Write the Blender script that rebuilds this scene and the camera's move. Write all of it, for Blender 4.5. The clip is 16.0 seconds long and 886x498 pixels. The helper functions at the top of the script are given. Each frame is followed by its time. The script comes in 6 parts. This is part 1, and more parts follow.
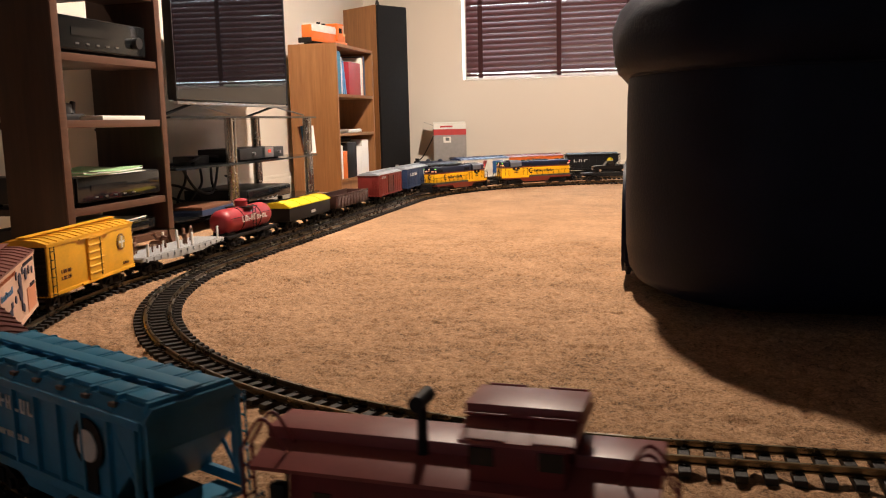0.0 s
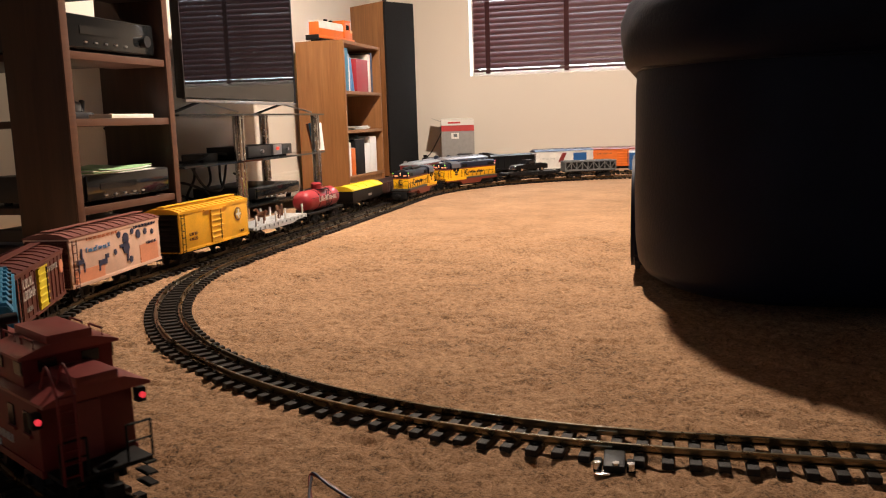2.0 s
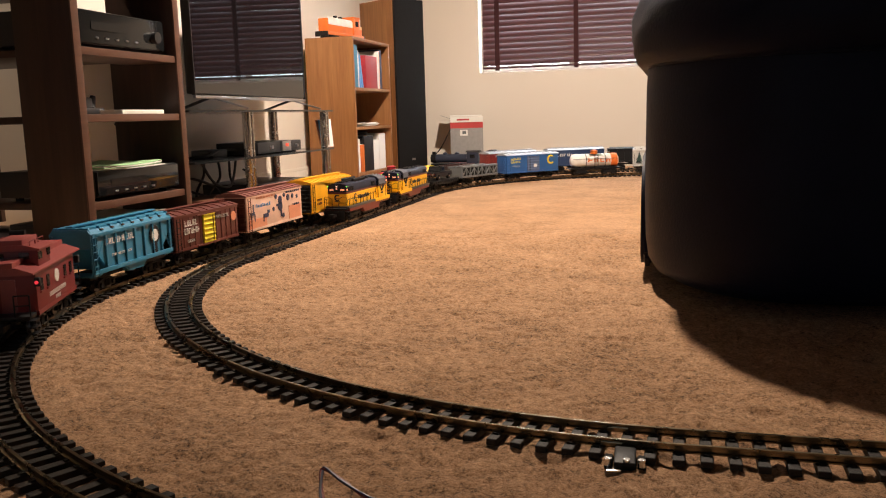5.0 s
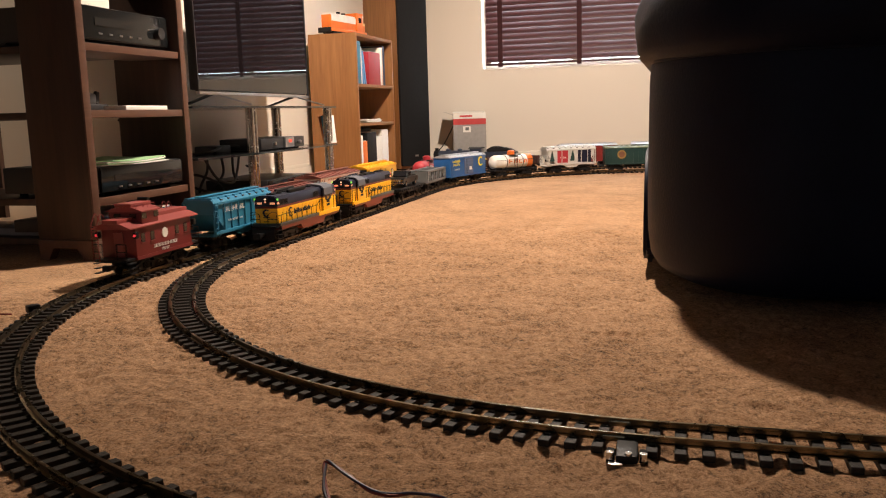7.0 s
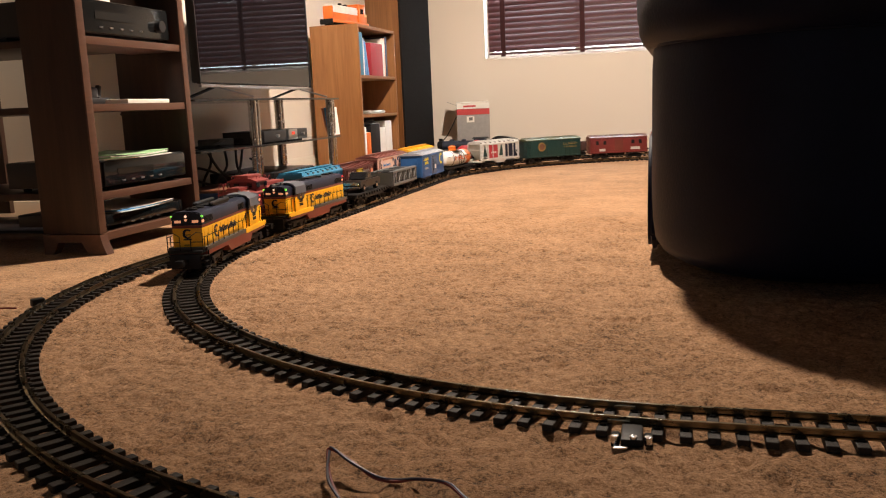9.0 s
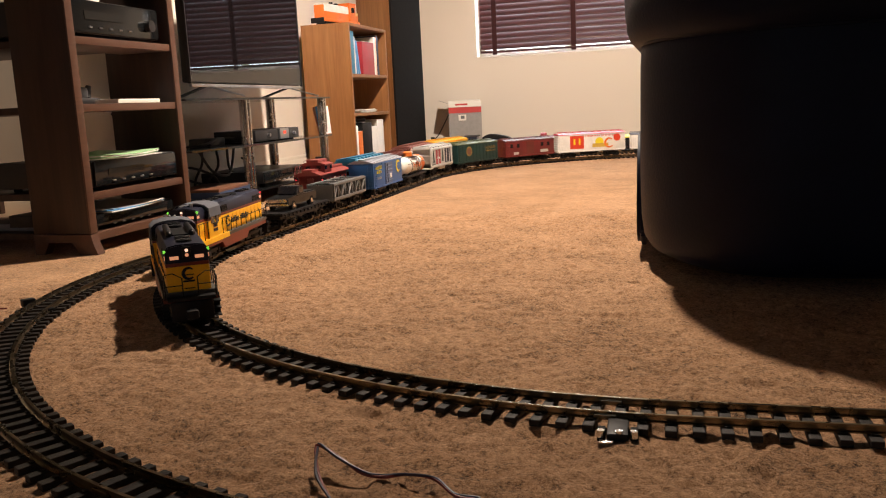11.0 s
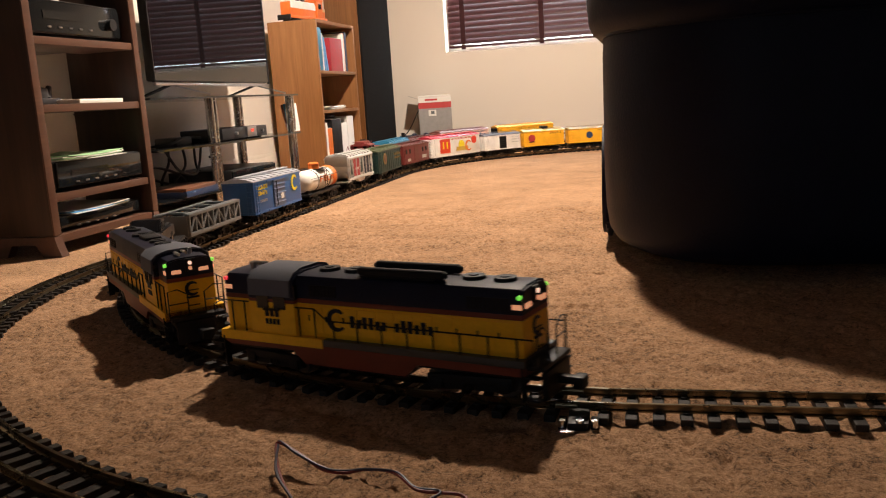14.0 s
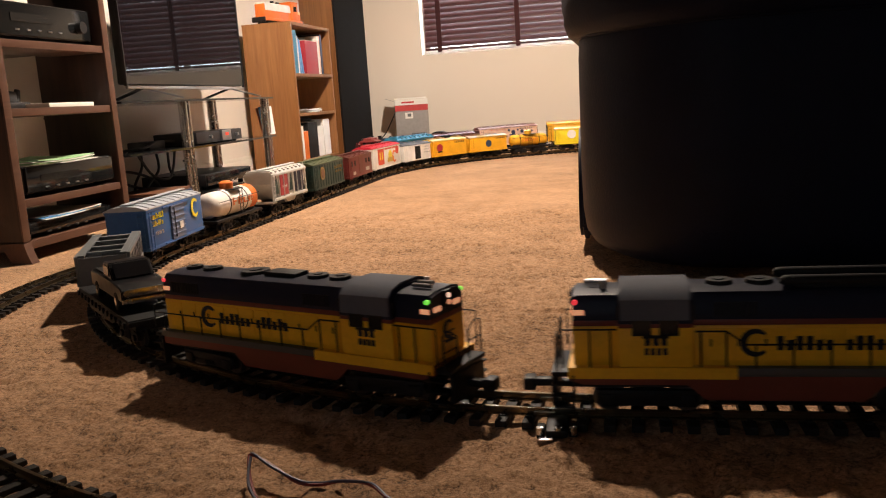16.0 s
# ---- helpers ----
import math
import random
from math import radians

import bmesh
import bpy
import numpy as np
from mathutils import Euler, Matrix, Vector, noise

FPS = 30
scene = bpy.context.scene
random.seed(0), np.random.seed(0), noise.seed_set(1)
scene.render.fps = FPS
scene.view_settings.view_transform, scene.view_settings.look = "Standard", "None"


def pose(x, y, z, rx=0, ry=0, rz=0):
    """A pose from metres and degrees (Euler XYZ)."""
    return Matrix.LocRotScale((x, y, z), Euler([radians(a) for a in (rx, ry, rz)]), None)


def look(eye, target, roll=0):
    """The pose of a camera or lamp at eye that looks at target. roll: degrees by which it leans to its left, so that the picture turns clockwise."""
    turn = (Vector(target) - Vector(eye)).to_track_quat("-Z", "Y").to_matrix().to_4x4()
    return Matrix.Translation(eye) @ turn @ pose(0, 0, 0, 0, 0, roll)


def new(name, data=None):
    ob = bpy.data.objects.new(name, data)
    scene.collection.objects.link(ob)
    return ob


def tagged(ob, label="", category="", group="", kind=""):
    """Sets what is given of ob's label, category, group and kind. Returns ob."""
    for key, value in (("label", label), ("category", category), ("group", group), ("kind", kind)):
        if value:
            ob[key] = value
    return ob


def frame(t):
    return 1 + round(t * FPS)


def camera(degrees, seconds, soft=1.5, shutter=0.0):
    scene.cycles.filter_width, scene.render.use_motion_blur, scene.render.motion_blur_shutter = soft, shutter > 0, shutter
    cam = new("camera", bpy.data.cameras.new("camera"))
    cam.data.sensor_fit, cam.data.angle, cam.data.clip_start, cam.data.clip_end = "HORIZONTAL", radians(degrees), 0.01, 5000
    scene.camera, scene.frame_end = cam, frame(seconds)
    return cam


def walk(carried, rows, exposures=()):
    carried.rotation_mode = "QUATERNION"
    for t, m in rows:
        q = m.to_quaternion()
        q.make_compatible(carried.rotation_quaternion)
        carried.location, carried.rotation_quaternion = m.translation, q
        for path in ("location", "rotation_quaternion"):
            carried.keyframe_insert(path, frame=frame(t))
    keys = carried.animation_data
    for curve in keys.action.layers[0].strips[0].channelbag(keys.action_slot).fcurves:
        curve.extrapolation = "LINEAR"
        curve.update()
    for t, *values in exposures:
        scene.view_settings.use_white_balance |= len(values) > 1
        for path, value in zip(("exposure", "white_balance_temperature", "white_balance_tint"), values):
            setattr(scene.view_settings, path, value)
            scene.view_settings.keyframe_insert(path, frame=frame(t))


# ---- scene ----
# ---- camera and its walk ----
cam = camera(55.2, 16.0, soft=1.1, shutter=0.5)
PATH = [
    # seconds, x, y, z, tilt, roll, turn
    (0.0, 0.0039, 0.0062, 0.3941, 81.495, -1.377, 14.174),
    (0.5, 0.0007, 0.0080, 0.3922, 81.400, -1.526, 14.368),
    (1.0, 0.0005, 0.0071, 0.3925, 81.336, -1.586, 14.484),
    (1.5, 0.0022, 0.0075, 0.3917, 81.322, -1.734, 14.634),
    (2.0, 0.0029, 0.0060, 0.3914, 81.287, -1.835, 14.758),
    (2.5, 0.0025, 0.0062, 0.3913, 81.241, -1.876, 14.913),
    (3.0, 0.0025, 0.0058, 0.3916, 81.210, -1.842, 15.065),
    (3.5, 0.0003, 0.0064, 0.3909, 81.199, -1.759, 15.179),
    (4.0, -0.0009, 0.0053, 0.3915, 81.181, -1.705, 15.246),
    (6.5, -0.0005, 0.0033, 0.3875, 80.943, -1.638, 15.387),
    (7.0, 0.0000, 0.0005, 0.3880, 80.900, -1.650, 15.500),
    (7.5, -0.0015, 0.0014, 0.3870, 80.853, -1.739, 15.608),
    (8.0, -0.0011, 0.0026, 0.3828, 80.670, -1.991, 15.747),
    (8.5, 0.0007, 0.0055, 0.3805, 80.511, -2.307, 15.867),
    (9.0, 0.0036, 0.0062, 0.3793, 80.367, -2.505, 15.932),
    (11.5, 0.0150, 0.0005, 0.3787, 80.183, -2.866, 15.375),
    (12.0, 0.0164, 0.0009, 0.3779, 80.084, -2.970, 15.227),
    (12.5, 0.0179, 0.0009, 0.3768, 80.013, -3.078, 15.029),
    (13.0, 0.0190, 0.0026, 0.3765, 79.931, -3.292, 14.771),
    (13.5, 0.0230, 0.0044, 0.3757, 79.879, -3.466, 14.322),
    (14.0, 0.0320, 0.0060, 0.3755, 79.864, -3.651, 13.849),
    (14.5, 0.0360, 0.0105, 0.3752, 79.863, -3.847, 13.332),
    (15.0, 0.0350, 0.0170, 0.3750, 79.912, -3.866, 12.873),
    (15.5, 0.0326, 0.0200, 0.3758, 79.918, -3.828, 12.529),
    (16.0, 0.0315, 0.0225, 0.3763, 79.925, -3.812, 12.342),
]
EXPOSURES = [(0.0, 0.0), (16.0, 0.0)]
walk(cam, [(t, pose(x, y, z, rx, 0, rz) @ pose(0, 0, 0, 0, 0, roll)) for t, x, y, z, rx, roll, rz in PATH], EXPOSURES)

# ---- world and lights ----
world = bpy.data.worlds.new("world")
scene.world = world
world.use_nodes = True
sky = world.node_tree.nodes.new("ShaderNodeTexSky")
sky.sky_type, sky.sun_disc = "NISHITA", False
sky.sun_elevation, sky.sun_rotation = radians(40), radians(150)
world.node_tree.links.new(sky.outputs[0], world.node_tree.nodes["Background"].inputs[0])
world.node_tree.nodes["Background"].inputs[1].default_value = 0.12


def lamp(name, kind, m, energy, color, size):
    data = bpy.data.lights.new(name, kind)
    data.energy, data.color = energy, color
    if kind == "AREA":
        data.shape, data.size, data.size_y = "RECTANGLE", size[0], size[1]
    else:
        data.shadow_soft_size = size
    ob = new(name, data)
    ob.matrix_world = m
    return ob


YN_FILL = -3.51     # plane of the added fill lamp, at the unseen wall behind the camera
# one warm ceiling bulb over the middle of the room; daylight behind the blinds
down = lamp("ceiling_downlight", "SPOT", look((-0.42, 3.15, 2.42), (-0.42, 3.78, 0)), 560, (1.0, 0.82, 0.665), 0.05)
down.data.spot_size, down.data.spot_blend = radians(150), 0.6
# added unseen spot, brightens the wall strip left of the cabinet
wall_spot = lamp("bay_wall_spot", "SPOT", look((-2.78, 2.36, 2.4), (-2.42, 2.60, 0.4)), 150, (1.0, 0.80, 0.60), 0.06)
wall_spot.data.spot_size, wall_spot.data.spot_blend = radians(62), 0.4
# added weak fill for sides facing the camera; no window is known here
lamp("south_fill", "AREA", look((-0.9, YN_FILL, 1.35), (-0.9, 0.0, 0.9)), 3.2, (1.0, 0.95, 0.90), (1.5, 1.2))
lamp("window_daylight", "AREA", look((-0.72, 6.70, 1.5), (-0.6, 4.5, 0.3)), 60, (0.86, 0.93, 1.0), (1.5, 1.3))


# ---- materials ----
def mat(name, color, rough=0.5, metal=0.0, vary=0.12, scale=40.0, bump=0.0, bscale=200.0, coat=0.0, fine=0.06):
    m = bpy.data.materials.new(name)
    m.use_nodes = True
    nt = m.node_tree
    b = nt.nodes["Principled BSDF"]
    tc = nt.nodes.new("ShaderNodeTexCoord")
    n1 = nt.nodes.new("ShaderNodeTexNoise")
    n1.inputs["Scale"].default_value, n1.inputs["Detail"].default_value = scale, 5
    n2 = nt.nodes.new("ShaderNodeTexNoise")
    n2.inputs["Scale"].default_value, n2.inputs["Detail"].default_value = scale * 9, 3
    for n in (n1, n2):
        nt.links.new(tc.outputs["Object"], n.inputs["Vector"])
    add = nt.nodes.new("ShaderNodeMath")
    add.operation = "MULTIPLY_ADD"
    add.inputs[1].default_value = fine / max(vary, 0.001)
    nt.links.new(n2.outputs[0], add.inputs[0])
    nt.links.new(n1.outputs[0], add.inputs[2])
    ramp = nt.nodes.new("ShaderNodeValToRGB")
    ramp.color_ramp.elements[0].position, ramp.color_ramp.elements[1].position = 0.35, 0.95
    ramp.color_ramp.elements[0].color = (*[c * (1 - vary) for c in color], 1)
    ramp.color_ramp.elements[1].color = (*[min(1, c * (1 + vary)) for c in color], 1)
    nt.links.new(add.outputs[0], ramp.inputs[0])
    nt.links.new(ramp.outputs[0], b.inputs["Base Color"])
    b.inputs["Metallic"].default_value = metal
    rr = nt.nodes.new("ShaderNodeMapRange")
    rr.inputs["To Min"].default_value, rr.inputs["To Max"].default_value = max(0.02, rough - 0.08), min(1, rough + 0.1)
    nt.links.new(n1.outputs[0], rr.inputs["Value"])
    nt.links.new(rr.outputs[0], b.inputs["Roughness"])
    b.inputs["Coat Weight"].default_value = coat
    if bump:
        bp = nt.nodes.new("ShaderNodeBump")
        bp.inputs["Strength"].default_value, bp.inputs["Distance"].default_value = bump, 0.002
        n3 = nt.nodes.new("ShaderNodeTexNoise")
        n3.inputs["Scale"].default_value, n3.inputs["Detail"].default_value = bscale, 4
        nt.links.new(tc.outputs["Object"], n3.inputs["Vector"])
        nt.links.new(n3.outputs[0], bp.inputs["Height"])
        nt.links.new(bp.outputs[0], b.inputs["Normal"])
    return m


def glow(name, color, strength):
    m = bpy.data.materials.new(name)
    m.use_nodes = True
    b = m.node_tree.nodes["Principled BSDF"]
    b.inputs["Base Color"].default_value = (*color, 1)
    b.inputs["Emission Color"].default_value = (*color, 1)
    b.inputs["Emission Strength"].default_value = strength
    return m


def wood(name, dark, light, scale=1.0, rough=0.4, axis=2):
    m = bpy.data.materials.new(name)
    m.use_nodes = True
    nt = m.node_tree
    b = nt.nodes["Principled BSDF"]
    tc = nt.nodes.new("ShaderNodeTexCoord")
    mp = nt.nodes.new("ShaderNodeMapping")
    sc = [26 * scale, 26 * scale, 26 * scale]
    sc[axis] = 1.6 * scale
    mp.inputs["Scale"].default_value = sc
    nt.links.new(tc.outputs["Object"], mp.inputs["Vector"])
    n1 = nt.nodes.new("ShaderNodeTexNoise")
    n1.inputs["Scale"].default_value, n1.inputs["Detail"].default_value, n1.inputs["Distortion"].default_value = 1.6, 6, 0.8
    n2 = nt.nodes.new("ShaderNodeTexNoise")
    n2.inputs["Scale"].default_value, n2.inputs["Detail"].default_value = 9, 4
    nt.links.new(mp.outputs[0], n1.inputs["Vector"])
    nt.links.new(mp.outputs[0], n2.inputs["Vector"])
    mix = nt.nodes.new("ShaderNodeMath")
    mix.operation = "MULTIPLY_ADD"
    mix.inputs[1].default_value = 0.35
    nt.links.new(n2.outputs[0], mix.inputs[0])
    nt.links.new(n1.outputs[0], mix.inputs[2])
    ramp = nt.nodes.new("ShaderNodeValToRGB")
    ramp.color_ramp.elements[0].position, ramp.color_ramp.elements[1].position = 0.42, 0.95
    ramp.color_ramp.elements[0].color, ramp.color_ramp.elements[1].color = (*dark, 1), (*light, 1)
    nt.links.new(mix.outputs[0], ramp.inputs[0])
    nt.links.new(ramp.outputs[0], b.inputs["Base Color"])
    b.inputs["Roughness"].default_value = rough
    bp = nt.nodes.new("ShaderNodeBump")
    bp.inputs["Strength"].default_value, bp.inputs["Distance"].default_value = 0.15, 0.0008
    nt.links.new(n2.outputs[0], bp.inputs["Height"])
    nt.links.new(bp.outputs[0], b.inputs["Normal"])
    return m


def carpet_material():
    m = bpy.data.materials.new("carpet")
    m.use_nodes = True
    nt = m.node_tree
    b = nt.nodes["Principled BSDF"]
    tc = nt.nodes.new("ShaderNodeTexCoord")

    def tex(scale, detail, rough=0.6, stretch=None):
        n = nt.nodes.new("ShaderNodeTexNoise")
        n.inputs["Scale"].default_value, n.inputs["Detail"].default_value, n.inputs["Roughness"].default_value = scale, detail, rough
        if stretch:
            mp = nt.nodes.new("ShaderNodeMapping")
            mp.inputs["Scale"].default_value = stretch
            mp.inputs["Rotation"].default_value = (0, 0, 0.35)
            nt.links.new(tc.outputs["Object"], mp.inputs["Vector"])
            nt.links.new(mp.outputs[0], n.inputs["Vector"])
        else:
            nt.links.new(tc.outputs["Object"], n.inputs["Vector"])
        return n
    tuft, clump, tread, stain = tex(210, 4, 0.8), tex(60, 6, 0.7), tex(7, 5, 0.6, (1, 1.2, 1)), tex(2.2, 3)
    total = None
    for n, w in ((tuft, 0.92), (clump, 0.50), (tread, 0.26), (stain, 0.16)):
        k = nt.nodes.new("ShaderNodeMath")
        k.operation = "MULTIPLY_ADD"
        k.inputs[1].default_value = w
        nt.links.new(n.outputs[0], k.inputs[0])
        if total:
            nt.links.new(total.outputs[0], k.inputs[2])
        else:
            k.inputs[2].default_value = -0.42
        total = k
    ramp = nt.nodes.new("ShaderNodeValToRGB")
    e = ramp.color_ramp.elements
    e[0].position, e[1].position = 0.31, 0.70
    e[0].color, e[1].color = (0.050, 0.026, 0.013, 1), (0.68, 0.425, 0.252, 1)
    mid = e.new(0.48)
    mid.color = (0.405, 0.226, 0.117, 1)
    nt.links.new(total.outputs[0], ramp.inputs[0])
    nt.links.new(ramp.outputs[0], b.inputs["Base Color"])
    b.inputs["Roughness"].default_value = 0.95
    b.inputs["Specular IOR Level"].default_value = 0.15
    b.inputs["Sheen Weight"].default_value = 0.25
    b.inputs["Sheen Roughness"].default_value = 0.5
    b.inputs["Sheen Tint"].default_value = (0.9, 0.75, 0.6, 1)
    hs = nt.nodes.new("ShaderNodeMath")
    hs.operation = "MULTIPLY_ADD"
    hs.inputs[1].default_value = 0.6
    nt.links.new(tuft.outputs[0], hs.inputs[0])
    nt.links.new(clump.outputs[0], hs.inputs[2])
    bp = nt.nodes.new("ShaderNodeBump")
    bp.inputs["Strength"].default_value, bp.inputs["Distance"].default_value = 0.8, 0.008
    nt.links.new(hs.outputs[0], bp.inputs["Height"])
    nt.links.new(bp.outputs[0], b.inputs["Normal"])
    return m


CARPET = carpet_material()
WALL = mat("wall_paint", (0.71, 0.66, 0.585), 0.85, vary=0.03, scale=3, bump=0.25, bscale=120)
# ceiling is out of view; its grey is set low to weaken bounce
CEIL = mat("low_bounce_ceiling", (0.26, 0.245, 0.22), 0.9, vary=0.03, scale=3, bump=0.3, bscale=90)
TRIM = mat("white_trim_paint", (0.72, 0.68, 0.60), 0.5, vary=0.03, scale=8)
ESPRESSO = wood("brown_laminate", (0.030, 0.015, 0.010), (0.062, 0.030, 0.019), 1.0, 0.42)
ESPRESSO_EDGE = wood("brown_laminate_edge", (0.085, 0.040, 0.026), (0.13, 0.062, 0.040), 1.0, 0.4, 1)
OAK = wood("oak_veneer", (0.21, 0.088, 0.028), (0.33, 0.150, 0.052), 1.0, 0.42)
BLIND = wood("mahogany_slat", (0.050, 0.012, 0.014), (0.085, 0.022, 0.022), 1.0, 0.4, 0)
TAPE = mat("maroon_tape", (0.040, 0.010, 0.012), 0.9)
BLACK_PLASTIC = mat("black_plastic", (0.018, 0.018, 0.020), 0.38, vary=0.2)
BLACK_GLASS = mat("black_glass", (0.010, 0.011, 0.012), 0.06, vary=0.1, scale=4)
SCREEN = mat("tv_screen", (0.004, 0.004, 0.005), 0.02, vary=0.05, scale=3)
SCREEN.node_tree.nodes["Map Range"].inputs["To Max"].default_value = 0.03
# unseen closing walls, coloured dark only to keep bounced light low
LOW_BOUNCE_WALL = mat("low_bounce_wall", (0.15, 0.13, 0.11), 0.85, vary=0.06, scale=3, bump=0.25, bscale=120)
CHROME = mat("brushed_steel", (0.62, 0.60, 0.57), 0.24, 1.0, vary=0.06, scale=60)
GREY_METAL = mat("silver_trim", (0.5, 0.5, 0.52), 0.3, 1.0, vary=0.05)
GRILLE = mat("speaker_cloth", (0.012, 0.012, 0.013), 0.95, vary=0.3, scale=120, bump=0.3, bscale=700)
LEATHER = mat("navy_leather", (0.0070, 0.0095, 0.0240), 0.52, vary=0.25, scale=9, bump=0.35, bscale=160)
LEATHER.node_tree.nodes["Principled BSDF"].inputs["Specular IOR Level"].default_value = 0.14
PAPER = mat("white_paper", (0.78, 0.77, 0.73), 0.8, vary=0.04)
GREEN_PAPER = mat("green_folder", (0.30, 0.52, 0.27), 0.75, vary=0.06)
RAIL = mat("weathered_brass", (0.20, 0.155, 0.095), 0.27, 1.0, vary=0.3, scale=25, fine=0.1)
TIE = mat("black_tie_plastic", (0.022, 0.018, 0.016), 0.55, vary=0.3, scale=60, bump=0.3, bscale=500)
RUBBER = mat("matt_black", (0.010, 0.010, 0.010), 0.75, vary=0.2)
CABLE = mat("black_cable", (0.012, 0.012, 0.013), 0.45)
WIRE_RED = mat("red_wire", (0.20, 0.025, 0.02), 0.5)
WIRE_BLACK = mat("dark_wire", (0.03, 0.02, 0.045), 0.5)


def paint(name, c, rough=0.42):
    return mat(name, c, rough, vary=0.16, scale=22, fine=0.08)


YELLOW = paint("loco_yellow", (0.93, 0.48, 0.008))
NAVY = paint("loco_navy", (0.012, 0.014, 0.030), 0.40)
VERMILION = paint("loco_vermilion", (0.16, 0.024, 0.012))
DECK = paint("walkway_grey", (0.055, 0.053, 0.05))
TARP = mat("grey_cloth_tape", (0.115, 0.12, 0.14), 0.8, vary=0.12, scale=30)
CAR_BLACK = paint("car_black", (0.009, 0.009, 0.010), 0.5)
WHITE_P = paint("white_plastic", (0.72, 0.70, 0.66))
CAR_YELLOW = paint("car_yellow", (0.78, 0.40, 0.02))
LEMON = paint("lemon_yellow", (0.75, 0.60, 0.02))
BOX_BLUE = paint("boxcar_blue", (0.022, 0.105, 0.31))
HOPPER_WHITE = paint("chalky_white", (0.50, 0.50, 0.48), 0.55)
SERVICE_RED = paint("service_red", (0.135, 0.020, 0.019))
PALE_ROOF = mat("silver_roof", (0.42, 0.45, 0.50), 0.5, 0.3)
TEAL = paint("hopper_teal", (0.030, 0.205, 0.35))
CABOOSE_RED = paint("caboose_red", (0.165, 0.015, 0.017))
# caboose red lightened: the lamp's pinkish sheen is put into the colour
SHEEN_RED = paint("sheen_red", (0.27, 0.058, 0.053), 0.4)
BROWN_RED = paint("boxcar_brown", (0.115, 0.027, 0.020))
PINK_ROOF = paint("rust_roof", (0.21, 0.075, 0.06))
PINK = paint("blush_white", (0.75, 0.50, 0.38))
SALMON = paint("salmon", (0.72, 0.29, 0.16))
FIGURE = paint("ink_blue", (0.025, 0.035, 0.085))
TANK_RED = paint("tank_red", (0.36, 0.028, 0.038))
BOX_RED = paint("boxcar_red", (0.19, 0.022, 0.018))
GREY_FLAT = paint("flatcar_grey", (0.42, 0.43, 0.44))
GUN_GREY = paint("hopper_grey", (0.12, 0.13, 0.135))
ORANGE = paint("orange", (0.70, 0.16, 0.02))
GREEN_P = paint("deep_green", (0.007, 0.034, 0.032))
DULL_GOLD = paint("dull_gold", (0.24, 0.155, 0.045))
GOLD = paint("gold_letter", (0.55, 0.36, 0.06))
DK_BLUE = paint("dull_navy", (0.022, 0.045, 0.11))
LIGHT_BLUE = paint("light_blue", (0.10, 0.30, 0.62))
BROWN = paint("figure_brown", (0.16, 0.07, 0.04))
GREY_LETTER = paint("grey_letter", (0.45, 0.45, 0.43))
LAMP_WARM = glow("number_board", (1.0, 0.42, 0.22), 0.55)
LAMP_WHITE = glow("headlight", (1.0, 0.62, 0.45), 1.0)
LAMP_GREEN = glow("green_marker", (0.25, 1.0, 0.10), 0.7)
LAMP_RED = glow("red_marker", (1.0, 0.05, 0.07), 0.8)
DISPLAY_RED = glow("red_display", (1.0, 0.10, 0.06), 0.35)
SKYCARD = glow("overcast_daylight", (0.80, 0.91, 1.0), 18.0)
GLASS_DARK = mat("dark_window", (0.012, 0.012, 0.014), 0.1)


for m in (CAR_BLACK, NAVY, TIE, RUBBER, GRILLE, TARP):
    m.node_tree.nodes["Principled BSDF"].inputs["Specular IOR Level"].default_value = 0.22


# ---- mesh helpers ----
def box(bm, x, y, z, sx, sy, sz, bevel=0.0, m=None):
    """A box by its centre and size."""
    r = bmesh.ops.create_cube(bm, size=1.0, matrix=(m or Matrix()) @ Matrix.Translation((x, y, z)) @ Matrix.Diagonal((sx, sy, sz, 1)))
    if bevel:
        vs = set(r["verts"])
        es = [e for e in bm.edges if e.verts[0] in vs and e.verts[1] in vs]
        bmesh.ops.bevel(bm, geom=es, offset=bevel, segments=2, affect="EDGES", profile=0.6)
    return bm


def rod(bm, a, b, r, seg=8, r2=None):
    a, b = Vector(a), Vector(b)
    d = b - a
    m = Matrix.Translation((a + b) / 2) @ d.to_track_quat("Z", "Y").to_matrix().to_4x4()
    bmesh.ops.create_cone(bm, cap_ends=True, segments=seg, radius1=r, radius2=r if r2 is None else r2, depth=d.length, matrix=m)
    return bm


def tube(bm, pts, r, seg=7):
    """A bent round bar through points."""
    pts = [Vector(p) for p in pts]
    rings = []
    for i, p in enumerate(pts):
        d = (pts[min(i + 1, len(pts) - 1)] - pts[max(i - 1, 0)]).normalized()
        up = Vector((0, 0, 1)) if abs(d.z) < 0.95 else Vector((1, 0, 0))
        u = d.cross(up).normalized()
        v = u.cross(d)
        rings.append([bm.verts.new(p + r * (math.cos(k * math.tau / seg) * u + math.sin(k * math.tau / seg) * v)) for k in range(seg)])
    for a, b in zip(rings, rings[1:]):
        for k in range(seg):
            bm.faces.new((a[k], a[(k + 1) % seg], b[(k + 1) % seg], b[k]))
    bm.faces.new(rings[0][::-1])
    bm.faces.new(rings[-1])
    return bm


